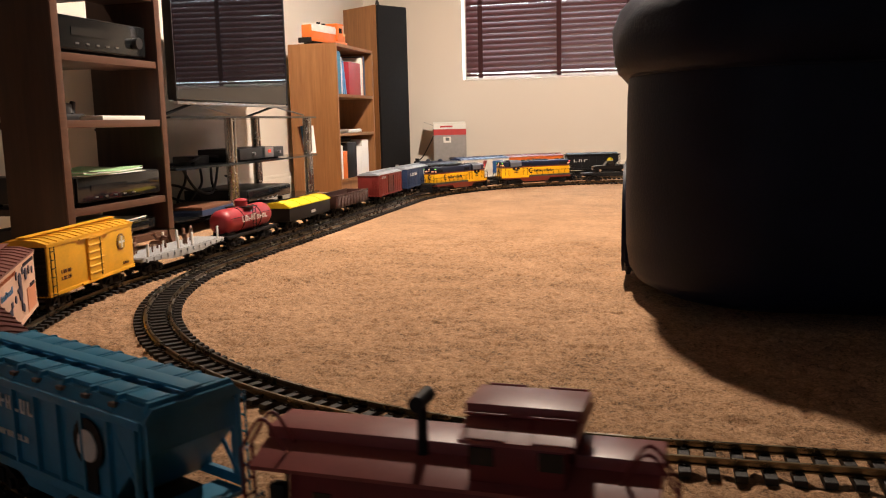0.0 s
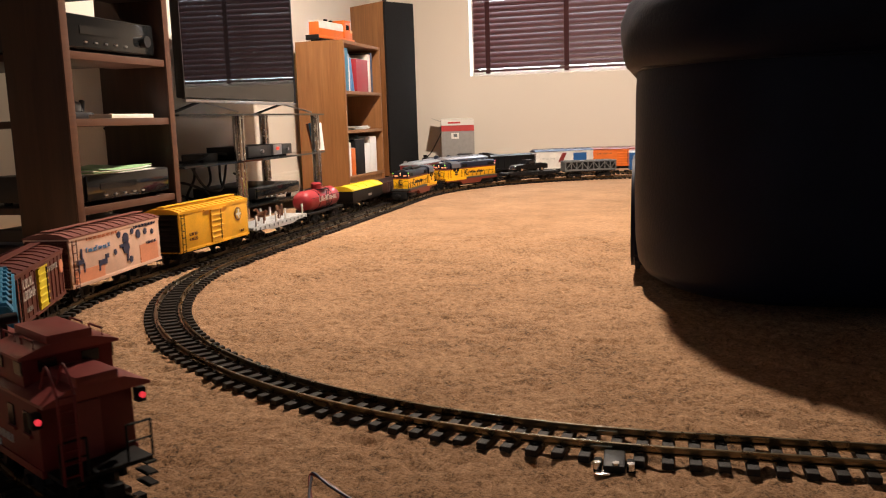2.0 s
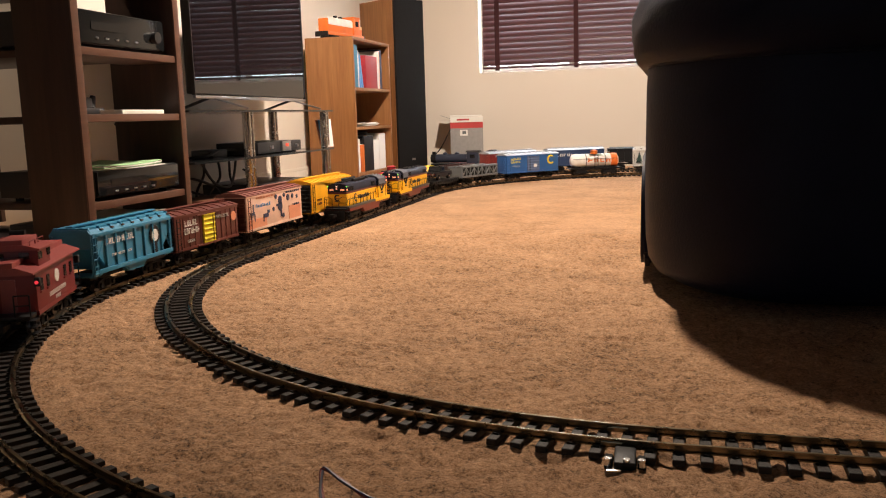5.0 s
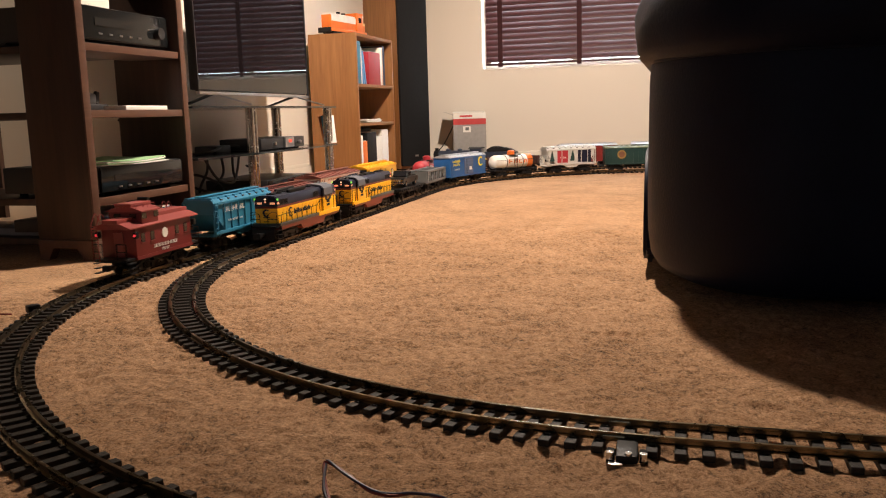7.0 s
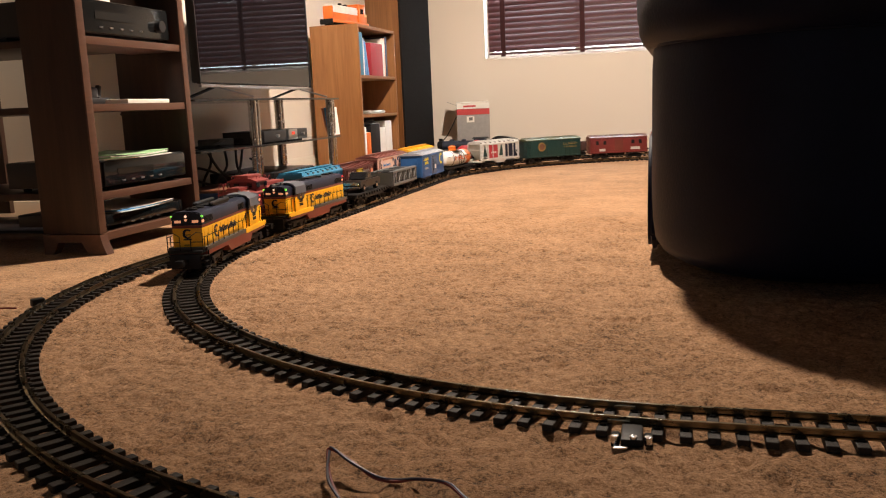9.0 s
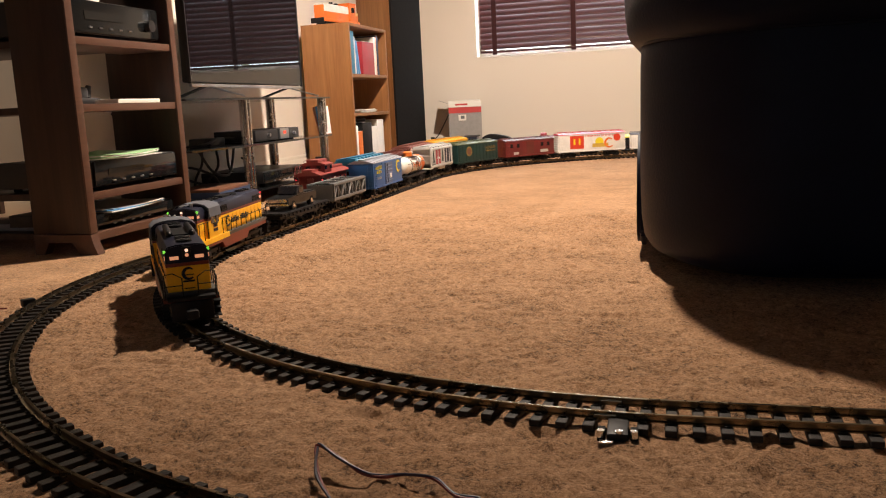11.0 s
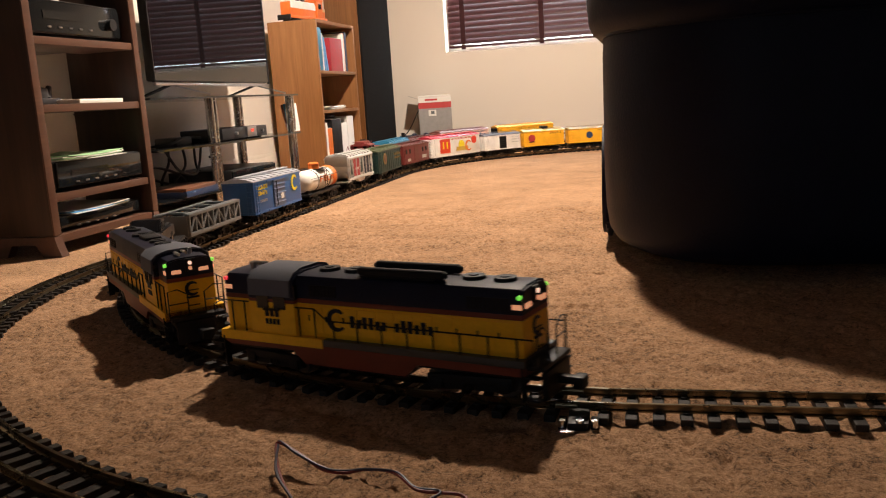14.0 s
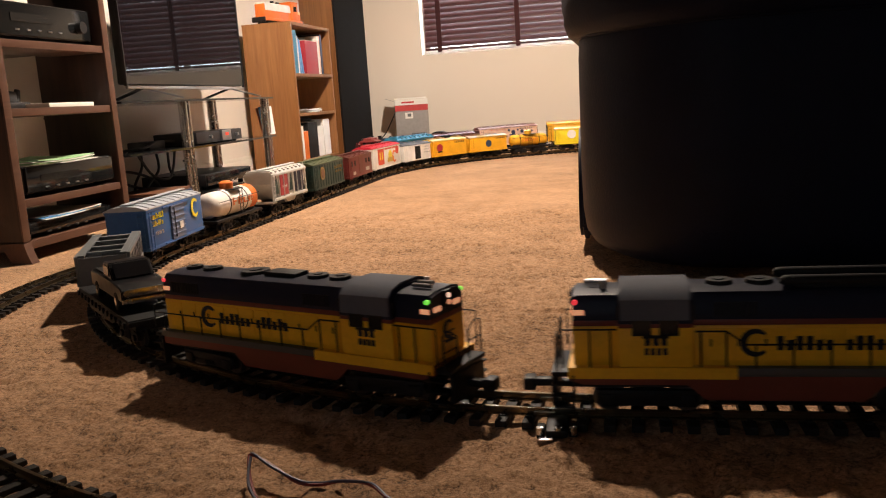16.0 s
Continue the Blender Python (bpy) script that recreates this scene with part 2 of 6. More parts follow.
def smooth_line(pts, n=8):
    """Points of a Catmull-Rom line."""
    pts = [Vector(p) for p in pts]
    pts = [2 * pts[0] - pts[1]] + pts + [2 * pts[-1] - pts[-2]]
    out = []
    for a, b, c, d in zip(pts, pts[1:], pts[2:], pts[3:]):
        for k in range(n):
            t = k / n
            out.append(0.5 * (2 * b + (c - a) * t + (2 * a - 5 * b + 4 * c - d) * t * t + (3 * b - a - 3 * c + d) * t ** 3))
    return out + [pts[-2]]


def prism(bm, outline, axis, lo, hi):
    """An outline of 2D points pushed out along an axis from lo to hi."""
    def v(p, h):
        return {"x": (h, p[0], p[1]), "y": (p[0], h, p[1]), "z": (p[0], p[1], h)}[axis]
    a = [bm.verts.new(v(p, lo)) for p in outline]
    b = [bm.verts.new(v(p, hi)) for p in outline]
    n = len(outline)
    bm.faces.new(a)
    bm.faces.new(b[::-1])
    for k in range(n):
        bm.faces.new((a[k], b[k], b[(k + 1) % n], a[(k + 1) % n]))
    return bm


def mesh(name, bm, material, smooth=False):
    bmesh.ops.recalc_face_normals(bm, faces=bm.faces)
    me = bpy.data.meshes.new(name)
    bm.to_mesh(me)
    bm.free()
    me.materials.append(material)
    if smooth:
        for p in me.polygons:
            p.use_smooth = True
        me.set_sharp_from_angle(angle=radians(40))
    return me


def part(name, bm, material, parent, label="", smooth=True):
    ob = new(name, mesh(name, bm, material, smooth))
    ob.parent = parent
    if label:
        ob["label"] = label
    return ob


def thing(name, label, category, group="", m=None, kind=""):
    ob = new(name)
    ob.empty_display_size = 0.05
    tagged(ob, label, category, group, kind)
    if m:
        ob.matrix_world = m
    return ob


def single(name, bm, material, label, category="", m=None, kind="", group="", smooth=True):
    ob = new(name, mesh(name, bm, material, smooth))
    tagged(ob, label, category, group, kind)
    if m:
        ob.matrix_world = m
    return ob


def B():
    return bmesh.new()


# ---- the room ----
XL, XR, YN, YF, ZC = -2.15, 4.2, -3.5, 6.25, 2.45
XH, YH = -3.1, 2.62    # an assumed recess beside the room, added for the wall spot to light
WX0, WX1, WZ0, WZ1 = -1.39, -0.06, 0.69, 1.92

def spread(lo, hi, a, b, fine, coarse):
    return np.concatenate([np.linspace(lo, a, max(2, int((a - lo) / coarse)), endpoint=False), np.arange(a, b, fine), np.linspace(b, hi, max(2, int((hi - b) / coarse)))])


def soft_noise(rnd, X, Y, cell):
    """Smooth random heights with the given grain."""
    n = 256
    g = rnd.random((n, n))
    u, v = X / cell, Y / cell
    i, j = np.floor(u).astype(int), np.floor(v).astype(int)
    s, t = u - i, v - j
    s, t = s * s * (3 - 2 * s), t * t * (3 - 2 * t)
    a, b, c, d = g[i % n, j % n], g[(i + 1) % n, j % n], g[i % n, (j + 1) % n], g[(i + 1) % n, (j + 1) % n]
    return (a * (1 - s) + b * s) * (1 - t) + (c * (1 - s) + d * s) * t


def carpet():
    xs, ys = spread(XH, XR, -1.45, 0.85, 0.0046, 0.4), spread(YN, YF, 0.50, 2.75, 0.0050, 0.4)
    X, Y = np.meshgrid(xs, ys, indexing="ij")
    rnd = np.random.default_rng(3)
    tuft, lump, tread = soft_noise(rnd, X + 0.3 * Y, Y - 0.3 * X, 0.0105), soft_noise(rnd, X - 0.2 * Y, Y + 0.2 * X, 0.027), soft_noise(rnd, X, Y, 0.12)
    pit = np.clip(soft_noise(rnd, X, Y, 0.034) - 0.72, 0, 1)
    Z = 0.0066 - 0.0062 * tuft - 0.0048 * lump - 0.0030 * tread - 0.026 * pit
    near = (X > -1.45) & (X < 0.85) & (Y > 0.50) & (Y < 2.75)
    Z = np.where(near, Z, -0.0005)
    nx, ny = len(xs), len(ys)
    v = np.stack([X.ravel(), Y.ravel(), Z.ravel()], 1)
    k = (np.arange(nx - 1)[:, None] * ny + np.arange(ny - 1)[None]).ravel()
    f = np.stack([k, k + ny, k + ny + 1, k + 1], 1)
    me = bpy.data.meshes.new("floor")
    me.vertices.add(len(v))
    me.vertices.foreach_set("co", v.ravel())
    me.loops.add(len(f) * 4)
    me.loops.foreach_set("vertex_index", f.ravel())
    me.polygons.add(len(f))
    me.polygons.foreach_set("loop_start", np.arange(len(f)) * 4)
    me.update(calc_edges=True)
    me.validate()
    me.materials.append(CARPET)
    me.shade_smooth()
    tagged(new("floor", me), "tan cut-pile carpet, trodden and mottled", "carpet", kind="structure")


carpet()
single("ceiling", box(B(), (XH + XR) / 2, (YN + YF) / 2, ZC + 0.05, XR - XH + 0.3, YF - YN + 0.3, 0.1), CEIL, "plain ceiling, unseen, dimmed to grey to cut bounced light", "ceiling", kind="structure")
b = B()
prism(b, [(XL, YF), (XL, YH), (XH, YH), (XH, YN), (XH - 0.14, YN), (XH - 0.14, YH + 0.14), (XL - 0.14, YH + 0.14), (XL - 0.14, YF)], "z", 0, ZC)
single("wall_west", b, WALL, "cream painted plaster wall behind the furniture", "wall", kind="structure")
single("wall_east", box(B(), XR + 0.07, (YN + YF) / 2, ZC / 2, 0.14, YF - YN, ZC), LOW_BOUNCE_WALL, "plain closing wall, unseen, darkened to cut bounced light", "wall", kind="structure")
# unseen wall; its opening is made up to go with the south fill
b = B()
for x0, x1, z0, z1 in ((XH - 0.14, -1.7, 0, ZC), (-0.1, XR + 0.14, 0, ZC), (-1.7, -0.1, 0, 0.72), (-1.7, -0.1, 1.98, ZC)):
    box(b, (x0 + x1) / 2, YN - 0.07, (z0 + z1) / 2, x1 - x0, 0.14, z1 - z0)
single("wall_south", b, LOW_BOUNCE_WALL, "unseen closing wall, darkened to cut bounce, with an added opening", "wall", kind="structure")
b = B()
for x0, x1, z0, z1 in ((XL - 0.14, WX0, 0, ZC), (WX1, XR + 0.14, 0, ZC), (WX0, WX1, 0, WZ0), (WX0, WX1, WZ1, ZC)):
    box(b, (x0 + x1) / 2, YF + 0.08, (z0 + z1) / 2, x1 - x0, 0.16, z1 - z0)
single("wall_north", b, WALL, "cream painted wall with a window opening", "wall", kind="structure")
b = B()
box(b, XL + 0.008, (YH + YF) / 2, 0.047, 0.016, YF - YH - 0.02, 0.094, 0.003)
box(b, XL + 0.005, (YH + YF) / 2, 0.104, 0.010, YF - YH - 0.02, 0.02, 0.003)
box(b, (XL + XR) / 2 + 0.02, YF - 0.008, 0.047, XR - XL - 0.04, 0.016, 0.094, 0.003)
box(b, (XL + XH) / 2, YH - 0.008, 0.047, XL - XH - 0.02, 0.016, 0.094, 0.003)
single("baseboard", b, TRIM, "white painted baseboard along the walls", "baseboard", kind="structure")


def window():
    w = thing("window_1", "window with closed mahogany slatted blind, daylight behind", "window", kind="structure")
    b = B()
    for x in (WX0 + 0.02, WX1 - 0.02, (WX0 + WX1) / 2):
        box(b, x, YF + 0.12, (WZ0 + WZ1) / 2, 0.04, 0.04, WZ1 - WZ0)
    for z in (WZ0 + 0.02, WZ1 - 0.02):
        box(b, (WX0 + WX1) / 2, YF + 0.12, z, WX1 - WX0 - 0.08, 0.036, 0.04)
    part("window_frame", b, TRIM, w, "white window frame")
    part("window_sill", box(B(), (WX0 + WX1) / 2, YF + 0.05, WZ0 + 0.005, WX1 - WX0 - 0.004, 0.10, 0.010, 0.002), TRIM, w)
    # slats, tilted nearly shut
    n, gap = 29, 0.0405
    cut = [(-0.025 + 0.0125 * j, 0.0045 * (1 - ((j - 2) / 2) ** 2)) for j in range(5)]
    cut += [(y, z - 0.0028) for y, z in cut[::-1]]
    slat = mesh("slat", prism(B(), cut, "x", -(WX1 - WX0 - 0.040) / 2, (WX1 - WX0 - 0.040) / 2), BLIND, True)
    for k in range(n):
        ob = new("slat", slat)
        ob.parent = w
        ob.matrix_local = pose((WX0 + WX1) / 2 + 0.004, YF + 0.030, WZ0 + 0.078 + k * gap, 58 + 1.5 * math.sin(k * 2.1), 0, 0.12 * math.sin(k * 1.7))
    part("bottom_rail", box(B(), (WX0 + WX1) / 2 + 0.004, YF + 0.028, WZ0 + 0.043, WX1 - WX0 - 0.044, 0.05, 0.018, 0.004), BLIND, w)
    for x in (WX0 + 0.135, WX0 + 0.71, WX1 - 0.13):
        part("ladder_tape", box(B(), x, YF + 0.004, (WZ0 + WZ1) / 2 + 0.01, 0.034, 0.002, WZ1 - WZ0 - 0.02), TAPE, w, "maroon cloth ladder tape")
    part("headrail", box(B(), (WX0 + WX1) / 2, YF + 0.03, WZ1 - 0.03, WX1 - WX0 - 0.02, 0.055, 0.05, 0.004), BLIND, w)


window()
single("backdrop", box(B(), -0.7, 7.6, 1.3, 5, 0.02, 3.2), SKYCARD, "bright overcast daylight outside the window", "sky", kind="structure")


# ---- armchair ----
def chair_plan(inset, bulge=0.0):
    """Plan outline of the armchair with one wide rounded rear corner: x along the rear, y toward the window."""
    lo = inset - bulge
    pts = []
    for k in range(17):
        a = radians(180 + 90 * k / 16)
        pts.append((0.30 + (0.30 - lo) * math.cos(a), 0.40 + (0.40 - lo) * math.sin(a)))
    for k in range(7):
        a = radians(270 + 90 * k / 6)
        pts.append((1.10 + (0.20 - lo) * math.cos(a), 0.20 + (0.20 - lo) * math.sin(a)))
    return pts + [(1.30 - lo, 0.92 - lo), (1.22, 1.00 - lo), (0.10, 1.00 - lo), (lo, 0.92 - lo)]


def loft(levels):
    """A closed skin through plan outlines, each given as (height, inset, bulge)."""
    b = B()
    rings = [[b.verts.new((x, y, z)) for x, y in chair_plan(i, g)] for z, i, g in levels]
    for p, q in zip(rings, rings[1:]):
        for k in range(len(p)):
            b.faces.new((p[k], p[(k + 1) % len(p)], q[(k + 1) % len(p)], q[k]))
    b.faces.new(rings[0][::-1])
    b.faces.new(rings[-1])
    return b


def armchair():
    c = thing("recliner_armchair", "large dark navy leather recliner, rear side toward the track", "armchair", m=pose(CH_X, CH_Y, 0, 0, 0, CH_TURN))
    part("body", loft([(0.026, 0.075, 0), (0.030, 0.045, 0), (0.042, 0.022, 0), (0.065, 0.008, 0), (0.11, 0.002, 0), (0.20, 0, 0), (0.34, 0.001, 0), (0.44, 0.002, 0), (0.50, 0.006, 0)]), LEATHER, c)
    b = loft([(0.478, 0.030, 0), (0.480, 0.0, 0.004), (0.488, 0, 0.015), (0.510, 0, 0.026), (0.545, 0, 0.032), (0.585, 0, 0.028), (0.620, 0, 0.012), (0.645, 0.012, 0), (0.660, 0.045, 0), (0.668, 0.10, 0), (0.670, 0.17, 0)])
    for v in b.verts:
        u = max(0.0, v.co.x - 0.1)
        if v.co.z > 0.53:
            v.co.z += 0.05 * min(1.0, u) + 0.006 * math.sin(v.co.x * 70 + v.co.y * 40) * min(1, (v.co.z - 0.53) * 10)
        v.co.x += 0.004 * math.sin(v.co.z * 45 + v.co.y * 24)
        v.co.y += 0.004 * math.sin(v.co.z * 38 + v.co.x * 30)
    part("padded_top", b, LEATHER, c, "overstuffed leather top roll with gathers")
    part("seam_piping", tube(B(), [(x, y, 0.482) for x, y in chair_plan(-0.002)[:24]], 0.0035), LEATHER, c)
    b = B()
    prism(b, [(0.40, 0.055), (0.42, 0.13), (0.45, 0.22), (0.52, 0.29), (0.92, 0.30), (0.92, 0.020), (0.46, 0.020)], "x", -0.010, 0.02)
    bmesh.ops.bevel(b, geom=b.edges[:], offset=0.010, segments=3, affect="EDGES")
    part("side_flap", b, LEATHER, c)
    # block above the view, added so the chair casts a longer shadow
    b = box(B(), 0.84, 0.36, 0.86, 0.80, 0.42, 0.52, 0.10)
    part("backrest", b, LEATHER, c, "tall leather backrest, unseen, added to lengthen the chair's shadow")
    part("base_block", box(B(), 0.70, 0.52, 0.014, 0.90, 0.60, 0.028, 0.004), RUBBER, c)
    part("snap", rod(B(), (0.115, 0.125, 0.062), (0.110, 0.118, 0.062), 0.0028, 10), GUN_GREY, c, "small metal snap")


CH_X, CH_Y, CH_TURN = -0.062, 1.60, 0.0
armchair()


# ---- brown shelving cabinet ----
def cabinet():
    c = thing("shelving_cabinet", "tall dark brown laminate shelving cabinet with open shelves", "cabinet", m=pose(-1.59, 2.05, 0))
    # front plane at x=0, units along y, back toward -x
    D, L, HT = 0.40, 0.50, 1.22
    for y, D in ((0.0, 0.19), (L, 0.25)):
        part("side_panel", box(B(), -D / 2, y, HT / 2 + 0.03, D, 0.026, HT - 0.06, 0.002), ESPRESSO, c)
        part("edge_strip", box(B(), 0.003, y, HT / 2 + 0.03, 0.006, 0.030, HT - 0.06, 0.002), ESPRESSO_EDGE, c)
        b = B()
        prism(b, [(-D, 0), (-D, 0.058), (0.004, 0.058), (0.010, 0.03), (0.022, 0.0), (-0.04, 0), (-0.06, 0.035), (-D + 0.05, 0.035), (-D + 0.03, 0)], "y", y - 0.016, y + 0.016)
        part("foot", b, ESPRESSO_EDGE, c)
    D = 0.40
    for z in (0.058, 0.175, 0.425, 0.612, 0.825, 1.02, 1.21):
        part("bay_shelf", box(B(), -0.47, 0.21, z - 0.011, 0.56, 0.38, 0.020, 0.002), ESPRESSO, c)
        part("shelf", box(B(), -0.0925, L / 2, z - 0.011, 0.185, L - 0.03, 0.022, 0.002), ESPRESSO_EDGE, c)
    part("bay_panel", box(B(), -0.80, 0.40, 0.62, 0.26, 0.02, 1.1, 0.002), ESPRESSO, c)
    return c


cabinet()


def receiver(name, m, sx, sy, sz, label, knob=True):
    """A flat hi-fi box: depth sx, width sy; its front looks to +x."""
    r = thing(name, label, "receiver", m=m)
    part("case", box(B(), -sx / 2, 0, sz / 2 + 0.008, sx, sy, sz - 0.008, 0.003), BLACK_PLASTIC, r)
    part("front_panel", box(B(), 0.004, 0, sz / 2 + 0.008, 0.008, sy - 0.004, sz - 0.014, 0.002), BLACK_GLASS, r)
    part("display", box(B(), 0.009, -0.06, sz * 0.62, 0.002, sy * 0.42, sz * 0.22), BLACK_GLASS, r)
    if knob:
        part("knob", rod(B(), (0.006, sy * 0.36, sz * 0.5), (0.026, sy * 0.36, sz * 0.5), 0.018, 18), BLACK_PLASTIC, r, "round volume knob")
    for k in range(5):
        part("button", box(B(), 0.010, -sy * 0.3 + k * sy * 0.11, sz * 0.30, 0.004, 0.014, 0.005, 0.001), GREY_METAL, r)
    for y in (-sy * 0.4, sy * 0.4):
        for x in (-0.03, -sx + 0.03):
            part("foot", rod(B(), (x, y, 0.0), (x, y, 0.009), 0.012, 10), RUBBER, r)
    return r


receiver("av_receiver", pose(-1.62, 2.30, 0.612), 0.33, 0.43, 0.105, "black hi-fi receiver on the cabinet shelf")
receiver("video_recorder", pose(-1.60, 2.30, 0.175), 0.33, 0.42, 0.085, "black video player under a green folder", False)
receiver("disc_player", pose(-1.62, 2.30, 0.058), 0.30, 0.40, 0.045, "flat black disc player on the bottom shelf", False)


def papers(name, m, sx, sy, n, mats, label, category="papers"):
    p = thing(name, label, category, m=m)
    rnd = random.Random(sx * 100 + n)
    z = 0.0
    for k in range(n):
        b = B()
        box(b, 0, 0, 0, sx, sy, 0.0024)
        bmesh.ops.subdivide_edges(b, edges=b.edges[:], cuts=5, use_grid_fill=True)
        for v in b.verts:
            v.co.z += 0.012 * (abs(v.co.x / sx) + 0.3) * (v.co.y / sy) ** 2 * (1 + 0.6 * k)
        ob = part("sheet", b, mats[k % len(mats)], p)
        ob.matrix_local = pose(rnd.uniform(-0.01, 0.01), rnd.uniform(-0.012, 0.012), z + 0.0012, 0, 0, rnd.uniform(-6, 6))
        z += 0.0030
    return p


papers("green_folder", pose(-1.70, 2.27, 0.262), 0.22, 0.31, 4, [PAPER, GREEN_PAPER, PAPER, GREEN_PAPER], "light green paper folder lying on the video player", "folder")
papers("magazine_pile", pose(-1.71, 2.28, 0.104), 0.22, 0.30, 3, [PAPER, LIGHT_BLUE, PAPER], "loose magazines lying on the disc player")
single("white_booklet", box(B(), 0, 0, 0.0065, 0.16, 0.235, 0.013, 0.002), PAPER, "white booklet lying flat on the shelf", "booklet", pose(-1.675, 2.345, 0.425, 0, 0, 3))


def ornament():
    b = B()
    box(b, 0, 0, 0.010, 0.05, 0.10, 0.02, 0.006)
    box(b, 0, -0.02, 0.035, 0.04, 0.05, 0.035, 0.012)
    rod(b, (0, -0.035, 0.05), (0, -0.04, 0.10), 0.012, 10, 0.006)
    rod(b, (0, 0.015, 0.02), (0, 0.03, 0.055), 0.014, 10, 0.008)
    single("pewter_ornament", b, mat("dark_pewter", (0.06, 0.06, 0.065), 0.45, 0.6), "small dark pewter ornament on the shelf", "ornament", pose(-1.69, 2.205, 0.425))


ornament()


b = B()
box(b, 0, 0, 0.03, 0.20, 0.26, 0.06, 0.02)
box(b, 0.06, 0.02, 0.068, 0.05, 0.2, 0.02, 0.006)
single("game_console", b, BLACK_PLASTIC, "rounded black electronic box on the cabinet shelf", "electronics", pose(-1.97, 2.22, 0.612))
b = B()
tube(b, smooth_line([(0, -0.08, 0.01), (0.02, 0.02, 0.05), (0.0, 0.12, 0.06), (0.03, 0.16, 0.02), (0.02, 0.08, 0.01)]), 0.006)
box(b, 0.02, -0.03, 0.025, 0.07, 0.12, 0.04, 0.012)
single("black_headset", b, BLACK_PLASTIC, "black headset lying on the cabinet shelf", "headset", pose(-1.93, 2.22, 0.176))


b = B()
box(b, 0, 0, 0.012, 0.20, 0.22, 0.024, 0.006)
for k in range(5):
    box(b, 0.02 + k * 0.022, -0.108, 0.026, 0.012, 0.006, 0.016, 0.002)
single("keyboard_box", b, mat("grey_plastic", (0.16, 0.16, 0.17), 0.45), "flat grey box with pale keys on the bottom shelf", "electronics", pose(-1.93, 2.22, 0.058))


# ---- glass television stand ----
def tv_stand():
    s = thing("tv_stand", "black glass television stand with brushed steel posts", "television stand", m=pose(-1.66, 3.45, 0))
    L, D = 1.36, 0.42
    for z, d, l in ((0.435, D, L), (0.245, D - 0.02, L - 0.02), (0.055, D, L)):
        b = B()
        out = []
        for k in range(13):
            u = -1 + 2 * k / 12
            out.append((0.035 * (1 - u * u) - 0.035, u * l / 2))
        out += [(-d, l / 2 - 0.10), (-d, -l / 2 + 0.10)]
        prism(b, out, "z", z - 0.004, z + 0.004)
        part("glass_shelf", b, BLACK_GLASS, s, "black tempered glass shelf")
    for x, y in ((-0.05, -0.21), (-0.05, 0.60), (-0.30, 0.53)):
        b = B()
        for z0, z1 in ((0.0, 0.051), (0.059, 0.241), (0.249, 0.431)):
            rod(b, (x, y - 0.016, z0), (x, y - 0.016, z1), 0.018, 16)
            rod(b, (x, y + 0.018, z0), (x, y + 0.018, z1), 0.013, 14)
        part("post", b, CHROME, s, "double brushed steel tube")
    return s


tv_stand()


def television():
    t = thing("television", "large flat television, switched off, on splayed feet", "television", m=pose(-1.76, 3.44, 0.439, 0, 0, 4.4))
    w, h = 1.19, 0.64
    part("back_shell", box(B(), -0.022, 0, 0.055 + h / 2, 0.03, w - 0.01, h - 0.01, 0.008), BLACK_PLASTIC, t)
    part("screen", box(B(), -0.0025, 0, 0.058 + h / 2, 0.005, w - 0.012, h - 0.012), SCREEN, t, "glossy dark screen mirroring the window")
    part("bottom_bezel", box(B(), -0.001, 0, 0.050, 0.014, w, 0.012, 0.003), GREY_METAL, t, "thin silver bezel")
    for y in (-w / 2, w / 2):
        part("side_bezel", box(B(), -0.003, y, 0.056 + h / 2, 0.014, 0.006, h, 0.002), BLACK_PLASTIC, t)
    part("top_bezel", box(B(), -0.003, 0, 0.059 + h, 0.014, w, 0.006, 0.002), BLACK_PLASTIC, t)
    for y in (-0.44, 0.44):
        for sx in (1, -1):
            b = B()
            p, q = Vector((-0.015, y, 0.050)), Vector((0.15 * sx - 0.03, y + 0.05, 0.0045))
            m = Matrix.Translation((p + q) / 2) @ (q - p).to_track_quat("X", "Z").to_matrix().to_4x4()
            box(b, 0, 0, 0, (q - p).length, 0.024, 0.007, 0.002, m)
            part("foot", b, GREY_METAL if sx > 0 else BLACK_PLASTIC, t, "splayed flat silver foot" if sx > 0 else "")


television()


def decoder():
    d = thing("decoder_box", "flat black amplifier with a silver dial panel", "amplifier", m=pose(-1.72, 3.55, 0.249))
    part("case", box(B(), -0.10, 0, 0.028, 0.20, 0.44, 0.048, 0.003), BLACK_PLASTIC, d)
    part("dial_panel", box(B(), 0.004, 0.05, 0.029, 0.008, 0.09, 0.046, 0.002), GREY_METAL, d, "silver panel with a red display")
    part("display", box(B(), 0.009, 0.05, 0.034, 0.003, 0.026, 0.013), DISPLAY_RED, d, "small lit red display")
    part("knob", rod(B(), (0.0, -0.10, 0.028), (0.012, -0.10, 0.028), 0.007, 12), GREY_METAL, d)
    part("knob", rod(B(), (0.0, 0.16, 0.028), (0.012, 0.16, 0.028), 0.007, 12), GREY_METAL, d)
    part("foot", box(B(), -0.1, 0, 0.002, 0.16, 0.4, 0.004), RUBBER, d)


decoder()
receiver("game_deck", pose(-1.70, 3.55, 0.059), 0.30, 0.44, 0.060, "flat black disc deck on the low glass shelf", False)
b = B()
box(b, 0, 0, 0.012, 0.20, 0.30, 0.024, 0.003)
bk = thing("book_pile", "two thin books lying on the low glass shelf", "books", m=pose(-1.78, 3.04, 0.059, 0, 0, 5))
part("book", b, DK_BLUE, bk, "blue book")
